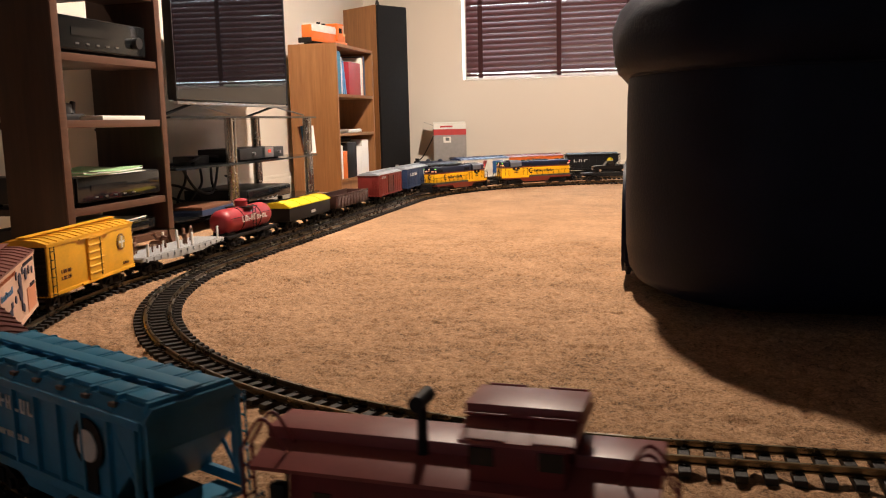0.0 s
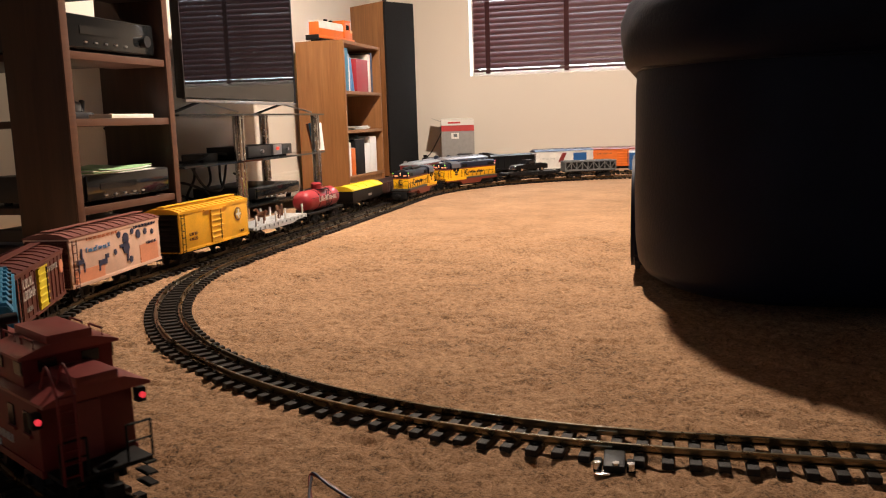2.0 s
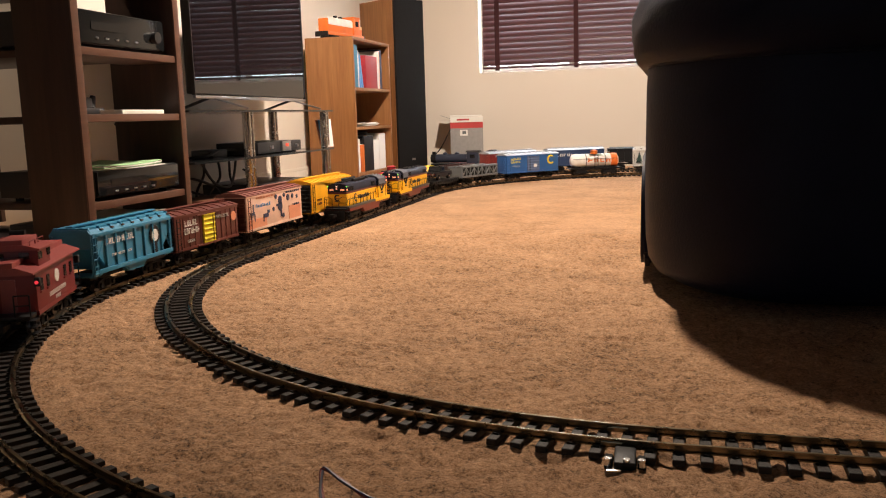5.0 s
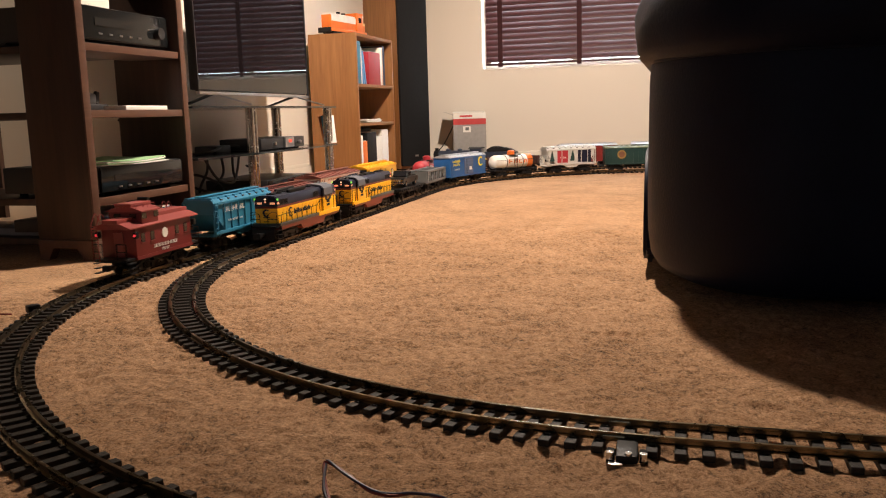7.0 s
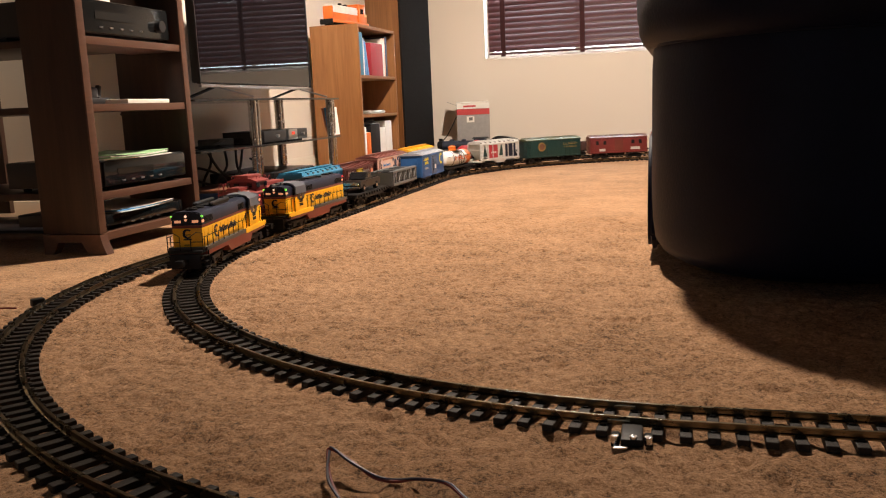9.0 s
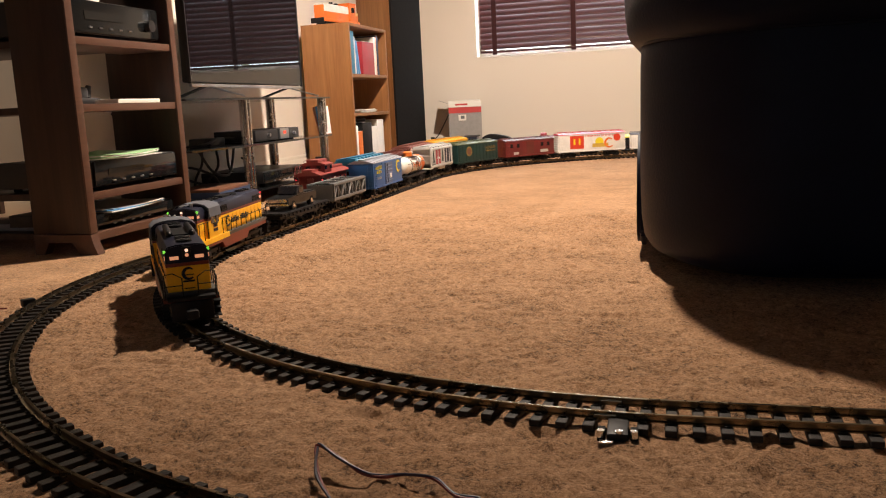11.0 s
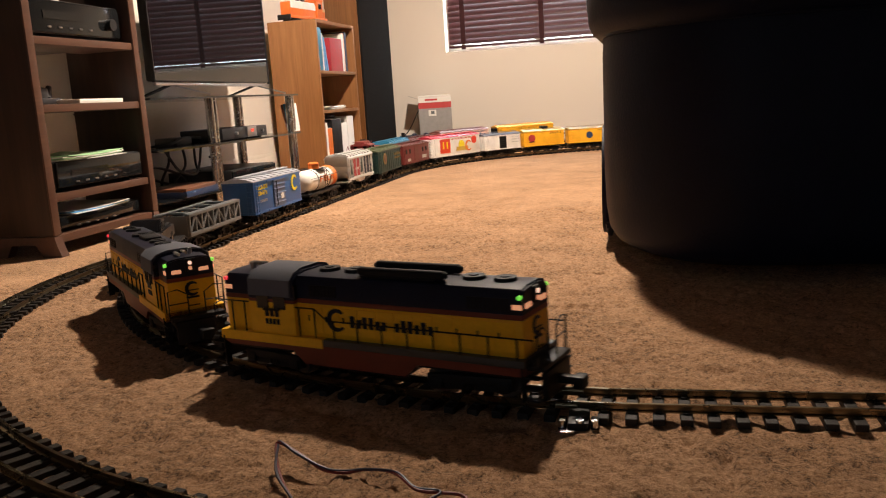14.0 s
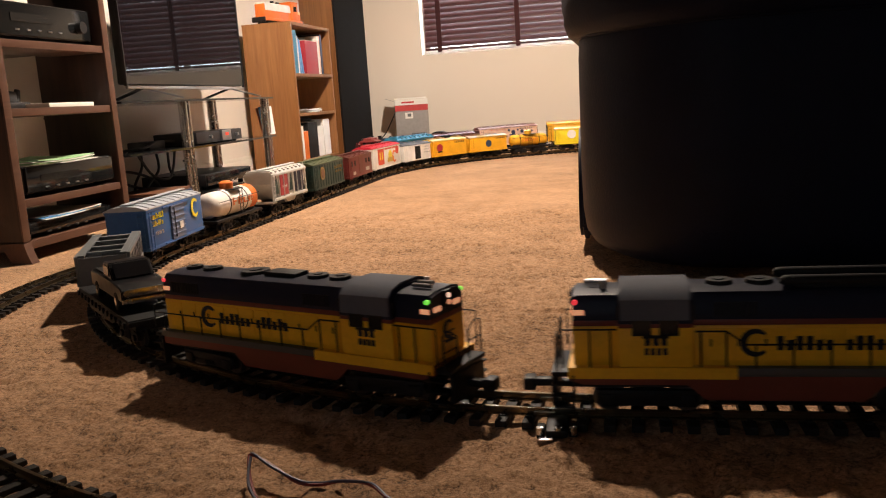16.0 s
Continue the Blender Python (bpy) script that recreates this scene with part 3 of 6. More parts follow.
part("book", box(B(), 0.004, -0.01, 0.030, 0.19, 0.28, 0.012, 0.002), BROWN, bk, "brown book")
single("small_router", box(B(), 0, 0, 0.016, 0.10, 0.12, 0.032, 0.004), BLACK_PLASTIC, "small black power box with cables", "electronics", pose(-1.86, 3.17, 0.249))
CABLES = [
    [(-1.98, 2.78, 0.36), (-1.95, 2.86, 0.27), (-1.90, 2.98, 0.15), (-1.88, 3.16, 0.09), (-1.92, 3.4, 0.07)],
    [(-1.90, 3.02, 0.24), (-1.88, 2.99, 0.14), (-1.84, 3.03, 0.03), (-1.84, 3.2, 0.012), (-1.86, 3.4, 0.010)],
    [(-1.90, 3.30, 0.238), (-1.86, 3.24, 0.16), (-1.86, 3.14, 0.09), (-1.84, 3.28, 0.072), (-1.88, 3.52, 0.10)],
    [(-1.86, 3.30, 0.268), (-1.82, 3.18, 0.278), (-1.80, 3.06, 0.262), (-1.84, 2.96, 0.254)],
    [(-1.88, 3.36, 0.24), (-1.88, 3.38, 0.13), (-1.86, 3.50, 0.10), (-1.92, 3.66, 0.14), (-2.05, 3.8, 0.16)],
    [(-1.84, 3.06, 0.238), (-1.82, 3.12, 0.15), (-1.83, 3.26, 0.12), (-1.86, 3.36, 0.16), (-1.90, 3.46, 0.23)],
    [(-1.93, 2.88, 0.238), (-1.90, 2.92, 0.185), (-1.88, 3.08, 0.165), (-1.87, 3.22, 0.115), (-1.86, 3.28, 0.030), (-1.88, 3.40, 0.012)],
    [(-1.92, 3.22, 0.238), (-1.90, 3.18, 0.175), (-1.89, 3.10, 0.110), (-1.88, 3.08, 0.040), (-1.90, 3.16, 0.012)],
    [(-1.93, 2.80, 0.012), (-1.88, 2.90, 0.060), (-1.85, 3.04, 0.020), (-1.84, 3.16, 0.010)],
    [(-1.96, 2.70, 0.40), (-1.93, 2.74, 0.34), (-1.94, 2.76, 0.25), (-1.98, 2.76, 0.12)],
    [(-1.80, 3.38, 0.262), (-1.84, 3.30, 0.275), (-1.86, 3.22, 0.272), (-1.83, 3.12, 0.258), (-1.84, 3.04, 0.255)],
    [(-1.84, 2.86, 0.80), (-1.86, 2.83, 0.66), (-1.84, 2.84, 0.54), (-1.86, 2.86, 0.445)],
]
for pts in CABLES:
    single("power_cable", tube(B(), smooth_line(pts), 0.0055), CABLE, "black cable hanging behind the television stand", "cable", group="cables at the television stand")
lf = thing("leaflet_rack", "small bundle of leaflets clipped to the stand post", "leaflets", m=pose(-1.70, 4.06, 0.249))
for k in range(3):
    ob = part("leaflet", box(B(), 0, 0, 0.075, 0.003, 0.07, 0.14), [PAPER, LIGHT_BLUE, SALMON][k], lf)
    ob.matrix_local = pose(-0.012 * k, 0.012 * k, 0, 0, -6 - 4 * k, -24)


# ---- oak bookcase ----
def bookcase():
    c = thing("bookcase", "honey oak veneer bookcase with three open compartments", "bookcase", m=pose(-1.80, 4.73, 0))
    D, L, HT = 0.30, 0.66, 0.865
    for y in (0.009, L - 0.009):
        part("side_panel", box(B(), -D / 2, y, HT / 2, D, 0.018, HT, 0.001), OAK, c)
    for z in (0.06, 0.335, 0.565, HT - 0.009):
        part("shelf", box(B(), -D / 2 + 0.002, L / 2, z, D - 0.006, L - 0.038, 0.018, 0.001), OAK, c)
    part("back_panel", box(B(), -D + 0.006, L / 2, HT / 2, 0.006, L - 0.04, HT - 0.02), OAK, c)
    part("plinth", box(B(), -0.02, L / 2, 0.0255, 0.016, L - 0.038, 0.05), OAK, c)


bookcase()
BOOKS = [  # shelf height, start along y, thickness, height, depth, lean, material
    (0.574, 4.76, 0.030, 0.17, 0.20, 0, CAR_BLACK), (0.574, 4.79, 0.024, 0.15, 0.20, 0, GOLD), (0.574, 4.815, 0.05, 0.25, 0.22, 0, TEAL),
    (0.574, 4.865, 0.020, 0.22, 0.2, 0, PAPER), (0.574, 4.90, 0.020, 0.21, 0.22, -8, LIGHT_BLUE), (0.574, 4.935, 0.020, 0.20, 0.22, -12, LIGHT_BLUE),
    (0.574, 5.0, 0.21, 0.20, 0.20, 0, TANK_RED), (0.574, 5.215, 0.030, 0.235, 0.21, 0, PAPER), (0.574, 5.25, 0.012, 0.24, 0.21, 0, PINK), (0.574, 5.27, 0.03, 0.25, 0.22, 0, DK_BLUE),
    (0.344, 4.78, 0.016, 0.185, 0.2, -9, PAPER),
    (0.069, 4.76, 0.028, 0.19, 0.22, 0, PAPER), (0.069, 4.79, 0.022, 0.18, 0.2, 0, BROWN_RED), (0.069, 4.815, 0.03, 0.20, 0.2, 0, PAPER), (0.069, 4.85, 0.07, 0.165, 0.22, 0, ORANGE),
    (0.069, 4.925, 0.16, 0.215, 0.20, 0, CAR_BLACK), (0.069, 5.09, 0.10, 0.185, 0.21, 0, PAPER), (0.069, 5.195, 0.12, 0.225, 0.2, 0, PAPER),
]
for z, y, th, hb, db, lean, mt in BOOKS:
    k = thing("book", "book standing upright on the oak shelf", "book", "books in the bookcase", pose(-1.825 - 0.0, y, z, -lean, 0, 0))
    part("cover", box(B(), -db / 2, th / 2, hb / 2, db, th, hb, 0.002), mt, k)
    part("page_block", box(B(), -db / 2, th / 2, hb + 0.0005, db - 0.012, max(0.004, th - 0.006), 0.003), PAPER, k)
papers("loose_papers", pose(-1.92, 5.05, 0.345), 0.20, 0.30, 5, [PAPER], "loose white papers lying on the middle shelf")
b = B()
tube(b, smooth_line([(-1.88, 4.94, 0.30), (-1.87, 5.02, 0.302), (-1.87, 5.08, 0.30)]), 0.012)
single("dark_binder", b, CAR_BLACK, "dark rolled binder lying on the books", "binder")


# ---- loudspeaker, carton ----
def loudspeaker():
    s = thing("floor_speaker", "tall floor loudspeaker with oak sides and black cloth grille", "loudspeaker", m=pose(SP_X, SP_Y, 0, 0, 0, SP_TURN))
    w, d, h = 0.268, 0.36, 1.18
    part("cabinet", box(B(), -d / 2, 0, h / 2 + 0.012, d, w, h, 0.004), OAK, s)
    part("grille", box(B(), 0.011, 0, h / 2 + 0.02, 0.022, w - 0.006, h - 0.02, 0.008), GRILLE, s, "black cloth grille")
    part("plinth", box(B(), -d / 2, 0, 0.006, d - 0.04, w - 0.04, 0.012), RUBBER, s)
    part("badge", box(B(), 0.0225, 0, 0.10, 0.002, 0.03, 0.012), GREY_METAL, s)


SP_X, SP_Y, SP_TURN = -1.779, 5.744, -32
loudspeaker()
b = B()
box(b, 0, 0, 0.006, 0.09, 0.11, 0.012, 0.003)
tube(b, smooth_line([(0.0, -0.03, 0.012), (0.0, 0, 0.05), (0.0, 0.04, 0.02)]), 0.008)
single("black_ornament", b, BLACK_PLASTIC, "small black object lying on the loudspeaker", "ornament", pose(-1.90, 5.83, 1.192))


def carton():
    c = thing("carton", "open grey cardboard carton with red bands", "carton", m=pose(-1.43, 5.965, 0, 0, 0, 15))
    w, d, h = 0.235, 0.26, 0.385
    grey, red = mat("carton_grey", (0.30, 0.29, 0.28), 0.6), mat("carton_red", (0.50, 0.05, 0.05), 0.55)
    part("box", box(B(), 0, d / 2, h / 2, w, d, h, 0.002), grey, c)
    part("band", box(B(), 0, -0.001, h - 0.062, w - 0.001, 0.003, 0.040), red, c)
    part("band", box(B(), 0, -0.001, 0.05, w - 0.001, 0.003, 0.05), red, c)
    part("top_strip", box(B(), 0, -0.001, h - 0.020, w - 0.001, 0.003, 0.040), PAPER, c)
    part("sticker", box(B(), -0.02, -0.002, h - 0.115, 0.055, 0.003, 0.042), PAPER, c)
    part("sticker_mark", box(B(), -0.018, -0.004, h - 0.112, 0.026, 0.002, 0.022), GUN_GREY, c)
    part("lettering", box(B(), -0.025, -0.003, h - 0.022, 0.09, 0.002, 0.012), red, c)
    ob = part("flap", box(B(), 0, 0, 0.0, 0.10, d, 0.003), grey, c)
    ob.matrix_local = pose(-w / 2 - 0.02, d / 2, h - 0.005, 0, 20, 0)
    ob = part("flap", box(B(), 0, 0, 0.0, w, 0.1, 0.003), PAPER, c)
    ob.matrix_local = pose(0, d * 0.7, h + 0.006, 4, 0, 0)


carton()
single("speaker_cable", tube(B(), smooth_line([(-1.70, 5.98, 0.10), (-1.64, 5.98, 0.15), (-1.58, 5.96, 0.24), (-1.55, 5.97, 0.30)]), 0.004), CABLE, "thin black cable beside the carton", "cable")


def shelf_loco():
    l = thing("display_locomotive", "orange and white toy locomotive displayed on the bookcase", "toy locomotive", m=pose(-1.97, 4.98, 0.865, 0, 0, 82))
    part("frame", box(B(), 0, 0, 0.030, 0.44, 0.088, 0.018, 0.004), ORANGE, l)
    b = B()
    box(b, -0.04, 0, 0.078, 0.33, 0.066, 0.078, 0.006)
    box(b, 0.185, 0, 0.066, 0.06, 0.066, 0.054, 0.006)
    part("hood", b, ORANGE, l)
    b = B()
    box(b, 0.13, 0, 0.088, 0.075, 0.088, 0.10, 0.006)
    part("cab", b, ORANGE, l)
    part("roof", box(B(), -0.04, 0, 0.120, 0.32, 0.060, 0.010, 0.003), WHITE_P, l)
    part("cab_roof", box(B(), 0.13, 0, 0.142, 0.085, 0.092, 0.012, 0.005), ORANGE, l)
    part("hood_band", box(B(), -0.043, 0, 0.098, 0.31, 0.070, 0.036, 0.003), WHITE_P, l, "white upper hood")
    part("nose_top", box(B(), 0.186, 0, 0.086, 0.056, 0.068, 0.018, 0.004), mat("cream_plastic", (0.72, 0.52, 0.22), 0.5), l, "cream nose top")
    part("horn", box(B(), 0.0, 0, 0.132, 0.02, 0.02, 0.016, 0.003), CAR_BLACK, l)
    part("pilot", box(B(), 0.222, 0, 0.026, 0.014, 0.086, 0.030, 0.003), CAR_BLACK, l)
    part("pilot", box(B(), -0.222, 0, 0.026, 0.014, 0.086, 0.030, 0.003), CAR_BLACK, l)
    for s in (-1, 1):
        part("cab_window", box(B(), 0.13, s * 0.0445, 0.105, 0.036, 0.002, 0.030), GLASS_DARK, l)
        part("truck", box(B(), s * 0.13, 0, 0.0125, 0.11, 0.07, 0.025, 0.004), CAR_BLACK, l)
        part("stripe", box(B(), 0.2305, s * 0.022, 0.03, 0.002, 0.012, 0.026), CAR_YELLOW, l)
    part("stack", rod(B(), (-0.06, 0, 0.125), (-0.06, 0, 0.142), 0.012, 12), CAR_BLACK, l)


shelf_loco()


# ---- model railway ----
RT = 0.018          # height of the rail heads over the carpet
INNER = (0.027, 1.217, 2.19, 4.10)      # curve centre x, radius, centre y of the near and far curves
OUTER = (-0.062, 1.247, 1.854, 4.45)


def along(a, loop):
    """The place a metres back along a loop from the start of its near straight."""
    cx, r, yn, yf = loop
    q = math.pi * r / 2
    if a < 0:
        return Vector((cx - a, yn - r))
    if a < q:
        return Vector((cx - r * math.sin(a / r), yn - r * math.cos(a / r)))
    a -= q
    if a < yf - yn:
        return Vector((cx - r, yn + a))
    a -= yf - yn
    if a < q:
        return Vector((cx - r * math.cos(a / r), yf + r * math.sin(a / r)))
    return Vector((cx + a - q, yf + r))


def heading(a, loop):
    d = along(a - 0.004, loop) - along(a + 0.004, loop)
    return math.atan2(d.y, d.x)


TIE_MESH = None


def track(loop, a0, a1, label):
    global TIE_MESH
    tr = thing("model_track", label, "model railway track")
    prof = [(-0.0042, 0.0085), (0.0042, 0.0085), (0.0042, 0.0100), (0.0012, 0.0108), (0.0012, 0.0150), (0.0021, 0.0158), (0.0021, RT), (-0.0021, RT), (-0.0021, 0.0158), (-0.0012, 0.0150), (-0.0012, 0.0108), (-0.0042, 0.0100)]
    for side in (-1, 1):
        b = B()
        rings = []
        n = int((a1 - a0) / 0.03)
        for k in range(n + 1):
            a = a0 + (a1 - a0) * k / n
            p, h = along(a, loop), heading(a, loop)
            nx, ny = -math.sin(h), math.cos(h)
            rings.append([b.verts.new((p.x + nx * (side * 0.0241 + o), p.y + ny * (side * 0.0241 + o), z)) for o, z in prof])
        for p, q in zip(rings, rings[1:]):
            for k in range(len(prof)):
                b.faces.new((p[k], p[(k + 1) % len(prof)], q[(k + 1) % len(prof)], q[k]))
        b.faces.new(rings[0])
        b.faces.new(rings[-1][::-1])
        part("rail", b, RAIL, tr, "weathered brass rail")
    if TIE_MESH is None:
        b = B()
        box(b, 0, 0, 0.0042, 0.0135, 0.096, 0.0085, 0.0012)
        for s in (-1, 1):
            box(b, 0, s * 0.0306, 0.0092, 0.007, 0.005, 0.0026)
            box(b, 0, s * 0.0176, 0.0092, 0.007, 0.005, 0.0026)
        TIE_MESH = mesh("tie", b, TIE)
    rnd = random.Random(5)
    for k in range(int((a1 - a0) / 0.0298)):
        a = a0 + 0.01 + k * 0.0298
        p = along(a, loop)
        ob = new("tie", TIE_MESH)
        ob.parent = tr
        ob.matrix_local = pose(p.x, p.y, rnd.uniform(-0.0006, 0.0004), 0, 0, math.degrees(heading(a, loop)) + rnd.uniform(-0.8, 0.8))
    me = mesh("rail_joiner", box(B(), 0, 0, 0, 0.026, 0.0082, 0.0055, 0.0008), RAIL)
    for a in JOINTS:
        if a0 < a < a1:
            p, h = along(a, loop), heading(a, loop)
            for side in (-1, 1):
                ob = new("rail_joiner", me)
                ob.parent = tr
                ob.matrix_local = pose(p.x, p.y, 0, 0, 0, math.degrees(h)) @ pose(0, side * 0.0241, 0.0118)


JOINTS = [-1.2, -0.6, 0.09, 0.48, 0.96, 1.43, 1.91, 2.5, 3.1, 3.7, 4.3, 4.8, 5.3, 5.8]
track(INNER, -1.9, 7.6, "inner loop of brass model track on black ties, lying on carpet")
track(OUTER, -2.1, 8.4, "outer loop of brass model track on black ties, lying on carpet")


def clip():
    c = thing("track_power_clip", "black and silver power clip beside the inner track", "track clip", m=pose(-0.048, 0.912, 0, 0, 0, 2))
    part("body", box(B(), 0, 0.012, 0.007, 0.024, 0.050, 0.010, 0.003), CAR_BLACK, c)
    for s in (-1, 1):
        part("clamp", box(B(), s * 0.018, 0.004, 0.005, 0.009, 0.026, 0.009, 0.002), RUBBER, c)
    for s in (-1, 0.1, 1):
        part("screw", rod(B(), (s * 0.018, -0.008, 0.006), (s * 0.018, -0.008, 0.014), 0.0042, 12), CHROME, c, "shiny screw")
    part("contact_plate", box(B(), -0.012, -0.016, 0.004, 0.016, 0.010, 0.003, 0.001), CHROME, c, "bent silver plate")


clip()
cl = thing("track_terminal", "black wire terminal on the outer track", "track clip", m=pose(-1.238, 1.41, 0, 0, 0, 59))
part("block", box(B(), 0, 0.066, 0.009, 0.026, 0.02, 0.016, 0.003), CAR_BLACK, cl)
part("block", box(B(), 0, -0.060, 0.008, 0.020, 0.014, 0.014, 0.003), CAR_BLACK, cl)
single("red_wire", tube(B(), smooth_line([(-1.29, 1.38, 0.012), (-1.33, 1.36, 0.014), (-1.38, 1.33, 0.006), (-1.5, 1.36, 0.006)]), 0.0018, 6), WIRE_RED, "thin red wire on the carpet", "wire")
WIRE = [(-0.285, 0.66, 0.003), (-0.302, 0.70, 0.004), (-0.335, 0.745, 0.012), (-0.353, 0.78, 0.024), (-0.350, 0.785, 0.027), (-0.325, 0.776, 0.020), (-0.296, 0.763, 0.010), (-0.274, 0.768, 0.005), (-0.252, 0.776, 0.006), (-0.219, 0.762, 0.010), (-0.190, 0.737, 0.006), (-0.166, 0.737, 0.004), (-0.141, 0.731, 0.004), (-0.125, 0.69, 0.004), (-0.13, 0.62, 0.004)]
single("red_wire", tube(B(), smooth_line(WIRE), 0.0017, 6), WIRE_RED, "thin twisted red wire lying on the carpet", "wire")
single("black_wire", tube(B(), smooth_line([(x + 0.0022 * math.sin(k * 2.3), y + 0.0024 * math.cos(k * 1.9), z + 0.001) for k, (x, y, z) in enumerate(WIRE[:12])] + [(-0.182, 0.70, 0.004), (-0.18, 0.62, 0.004)]), 0.0016, 6), WIRE_BLACK, "thin dark wire twisted with a red one", "wire")


# ---- rolling stock: x forward, z from the rail heads ----
def wheelset(tk, x, r):
    for s in (-1, 1):
        b = B()
        rod(b, (x, s * 0.0205, r), (x, s * 0.0262, r), r, 20)
        rod(b, (x, s * 0.0195, r), (x, s * 0.0210, r), r + 0.0022, 20)
        part("wheel", b, WHEEL, tk)
    part("axle", rod(B(), (x, -0.033, r), (x, 0.033, r), 0.003, 8), RUBBER, tk)


WHEEL = mat("dark_steel", (0.10, 0.095, 0.09), 0.35, 0.9)
TRUCKS = {}


def truck(car, x, base=0.055, r=0.0150):
    tk = part("truck", box(B(), 0, 0, 0.025, 0.016, 0.06, 0.010, 0.002), CAR_BLACK, car)
    tk.matrix_local = pose(x, 0, 0)
    for s in (-1, 1):
        b = B()
        h = base / 2
        prism(b, [(-h - 0.014, 0.012), (-h - 0.012, 0.022), (-h, 0.026), (-0.012, 0.031), (0.012, 0.031), (h, 0.026), (h + 0.012, 0.022), (h + 0.014, 0.012), (h, 0.008), (0.014, 0.009), (-0.014, 0.009), (-h, 0.008)], "y", s * 0.033 - 0.003, s * 0.033 + 0.003)
        for k in (-1, 1):
            rod(b, (k * h, s * 0.036, 0.015), (k * h, s * 0.040, 0.015), 0.006, 10)
        for k in (-1, 0, 1):
            rod(b, (k * 0.007, s * 0.037, 0.011), (k * 0.007, s * 0.037, 0.026), 0.0028, 6)
        part("side_frame", b, CAR_BLACK, tk)
    for k in (-1, 1):
        wheelset(tk, k * base / 2, r)
    TRUCKS.setdefault(car.name, []).append((tk, x))
    return tk


def running_gear(car, L, w=0.075, coupler=0.024):
    part("underframe", box(B(), 0, 0, 0.036, L - 0.012, w, 0.008, 0.001), CAR_BLACK, car)
    for s in (-1, 1):
        truck(car, s * (L / 2 - 0.068))
        b = B()
        box(b, s * (L / 2 + coupler / 2), 0, 0.026, coupler, 0.010, 0.008, 0.001)
        box(b, s * (L / 2 + coupler), 0.003, 0.026, 0.012, 0.018, 0.014, 0.003)
        part("coupler", b, CAR_BLACK, car)


def on_side(car, name, shape, u, v, wd, mt, half, label=""):
    """A flat mark on both sides, u along the side as a viewer reads it, v up; shape(bm) draws in the plane x, z at y = 0."""
    for s in (-1, 1):
        b = B()
        shape(b)
        ob = part(name, b, mt, car, label, smooth=False)
        ob.matrix_local = pose(u if s < 0 else -u, s * (half + 0.0006), v, 0, 0, 0 if s < 0 else 180)


def plate(w, h):
    return lambda b: box(b, 0, 0, 0, w, 0.0014, h)


def disc(r, seg=24):
    return lambda b: rod(b, (0, 0.0007, 0), (0, -0.0009, 0), r, seg)


def word(w, h, n, seed=1, tall=True, solid=False):
    """Lettering too fine to read: a row of upright bars."""
    def f(b):
        rnd = random.Random(seed)
        step = w / n
        for k in range(n):
            hh = h * (1 if (tall or k == 0) else rnd.choice((0.72, 0.72, 1.0)))
            x = -w / 2 + (k + 0.5) * step
            if solid:
                if k != 6:
                    box(b, x, 0, (hh - h) / 2, step * 0.66, 0.0012, hh)
                continue
            box(b, x - step * 0.27, 0, (hh - h) / 2, step * 0.20, 0.0012, hh)
            if k % 2:
                box(b, x + step * 0.20, 0, (hh - h) / 2, step * 0.18, 0.0012, hh)
            z = rnd.choice((-0.5, 0.0, 0.5)) * hh * 0.8 + (hh - h) / 2
            box(b, x, 0, z, step * 0.6, 0.0012, h * 0.18)
    return f


def crescent(r, th):
    def f(b):
        n = 22
        pts = []
        for k in range(n + 1):
            a = radians(42 + 276 * k / n)
            pts.append((r * math.cos(a), r * math.sin(a)))
        for k in range(n, -1, -1):
            a = radians(42 + 276 * k / n)
            q = r - th * (0.45 + 0.55 * math.sin(math.pi * k / n))
            pts.append((q * math.cos(a), q * math.sin(a)))
        for k in range(n):
            q = [pts[k], pts[k + 1], pts[2 * n - k], pts[2 * n + 1 - k]]
            a = [b.verts.new((p[0], 0.0007, p[1])) for p in q]
            c = [b.verts.new((p[0], -0.0007, p[1])) for p in q]
            b.faces.new(a)
            b.faces.new(c[::-1])
            for i in range(4):
                b.faces.new((a[i], c[i], c[(i + 1) % 4], a[(i + 1) % 4]))
    return f


def ladder(car, x, y, z0, z1, mt, axis="x", n=6, w=0.016):
    b = B()
    for k in range(n):
        z = z0 + (z1 - z0) * (k + 0.5) / n
        if axis == "x":
            rod(b, (x - w / 2, y, z), (x + w / 2, y, z), 0.0011, 6)
        else:
            rod(b, (x, y - w / 2, z), (x, y + w / 2, z), 0.0011, 6)
    for s in (-1, 1):
        if axis == "x":
            rod(b, (x + s * w / 2, y, z0), (x + s * w / 2, y, z1), 0.0011, 6)
        else:
            rod(b, (x, y + s * w / 2, z0), (x, y + s * w / 2, z1), 0.0011, 6)
    part("ladder", b, mt, car)


def car_thing(name, label):
    return thing(name, label, "toy rail car", "cars of the model trains")


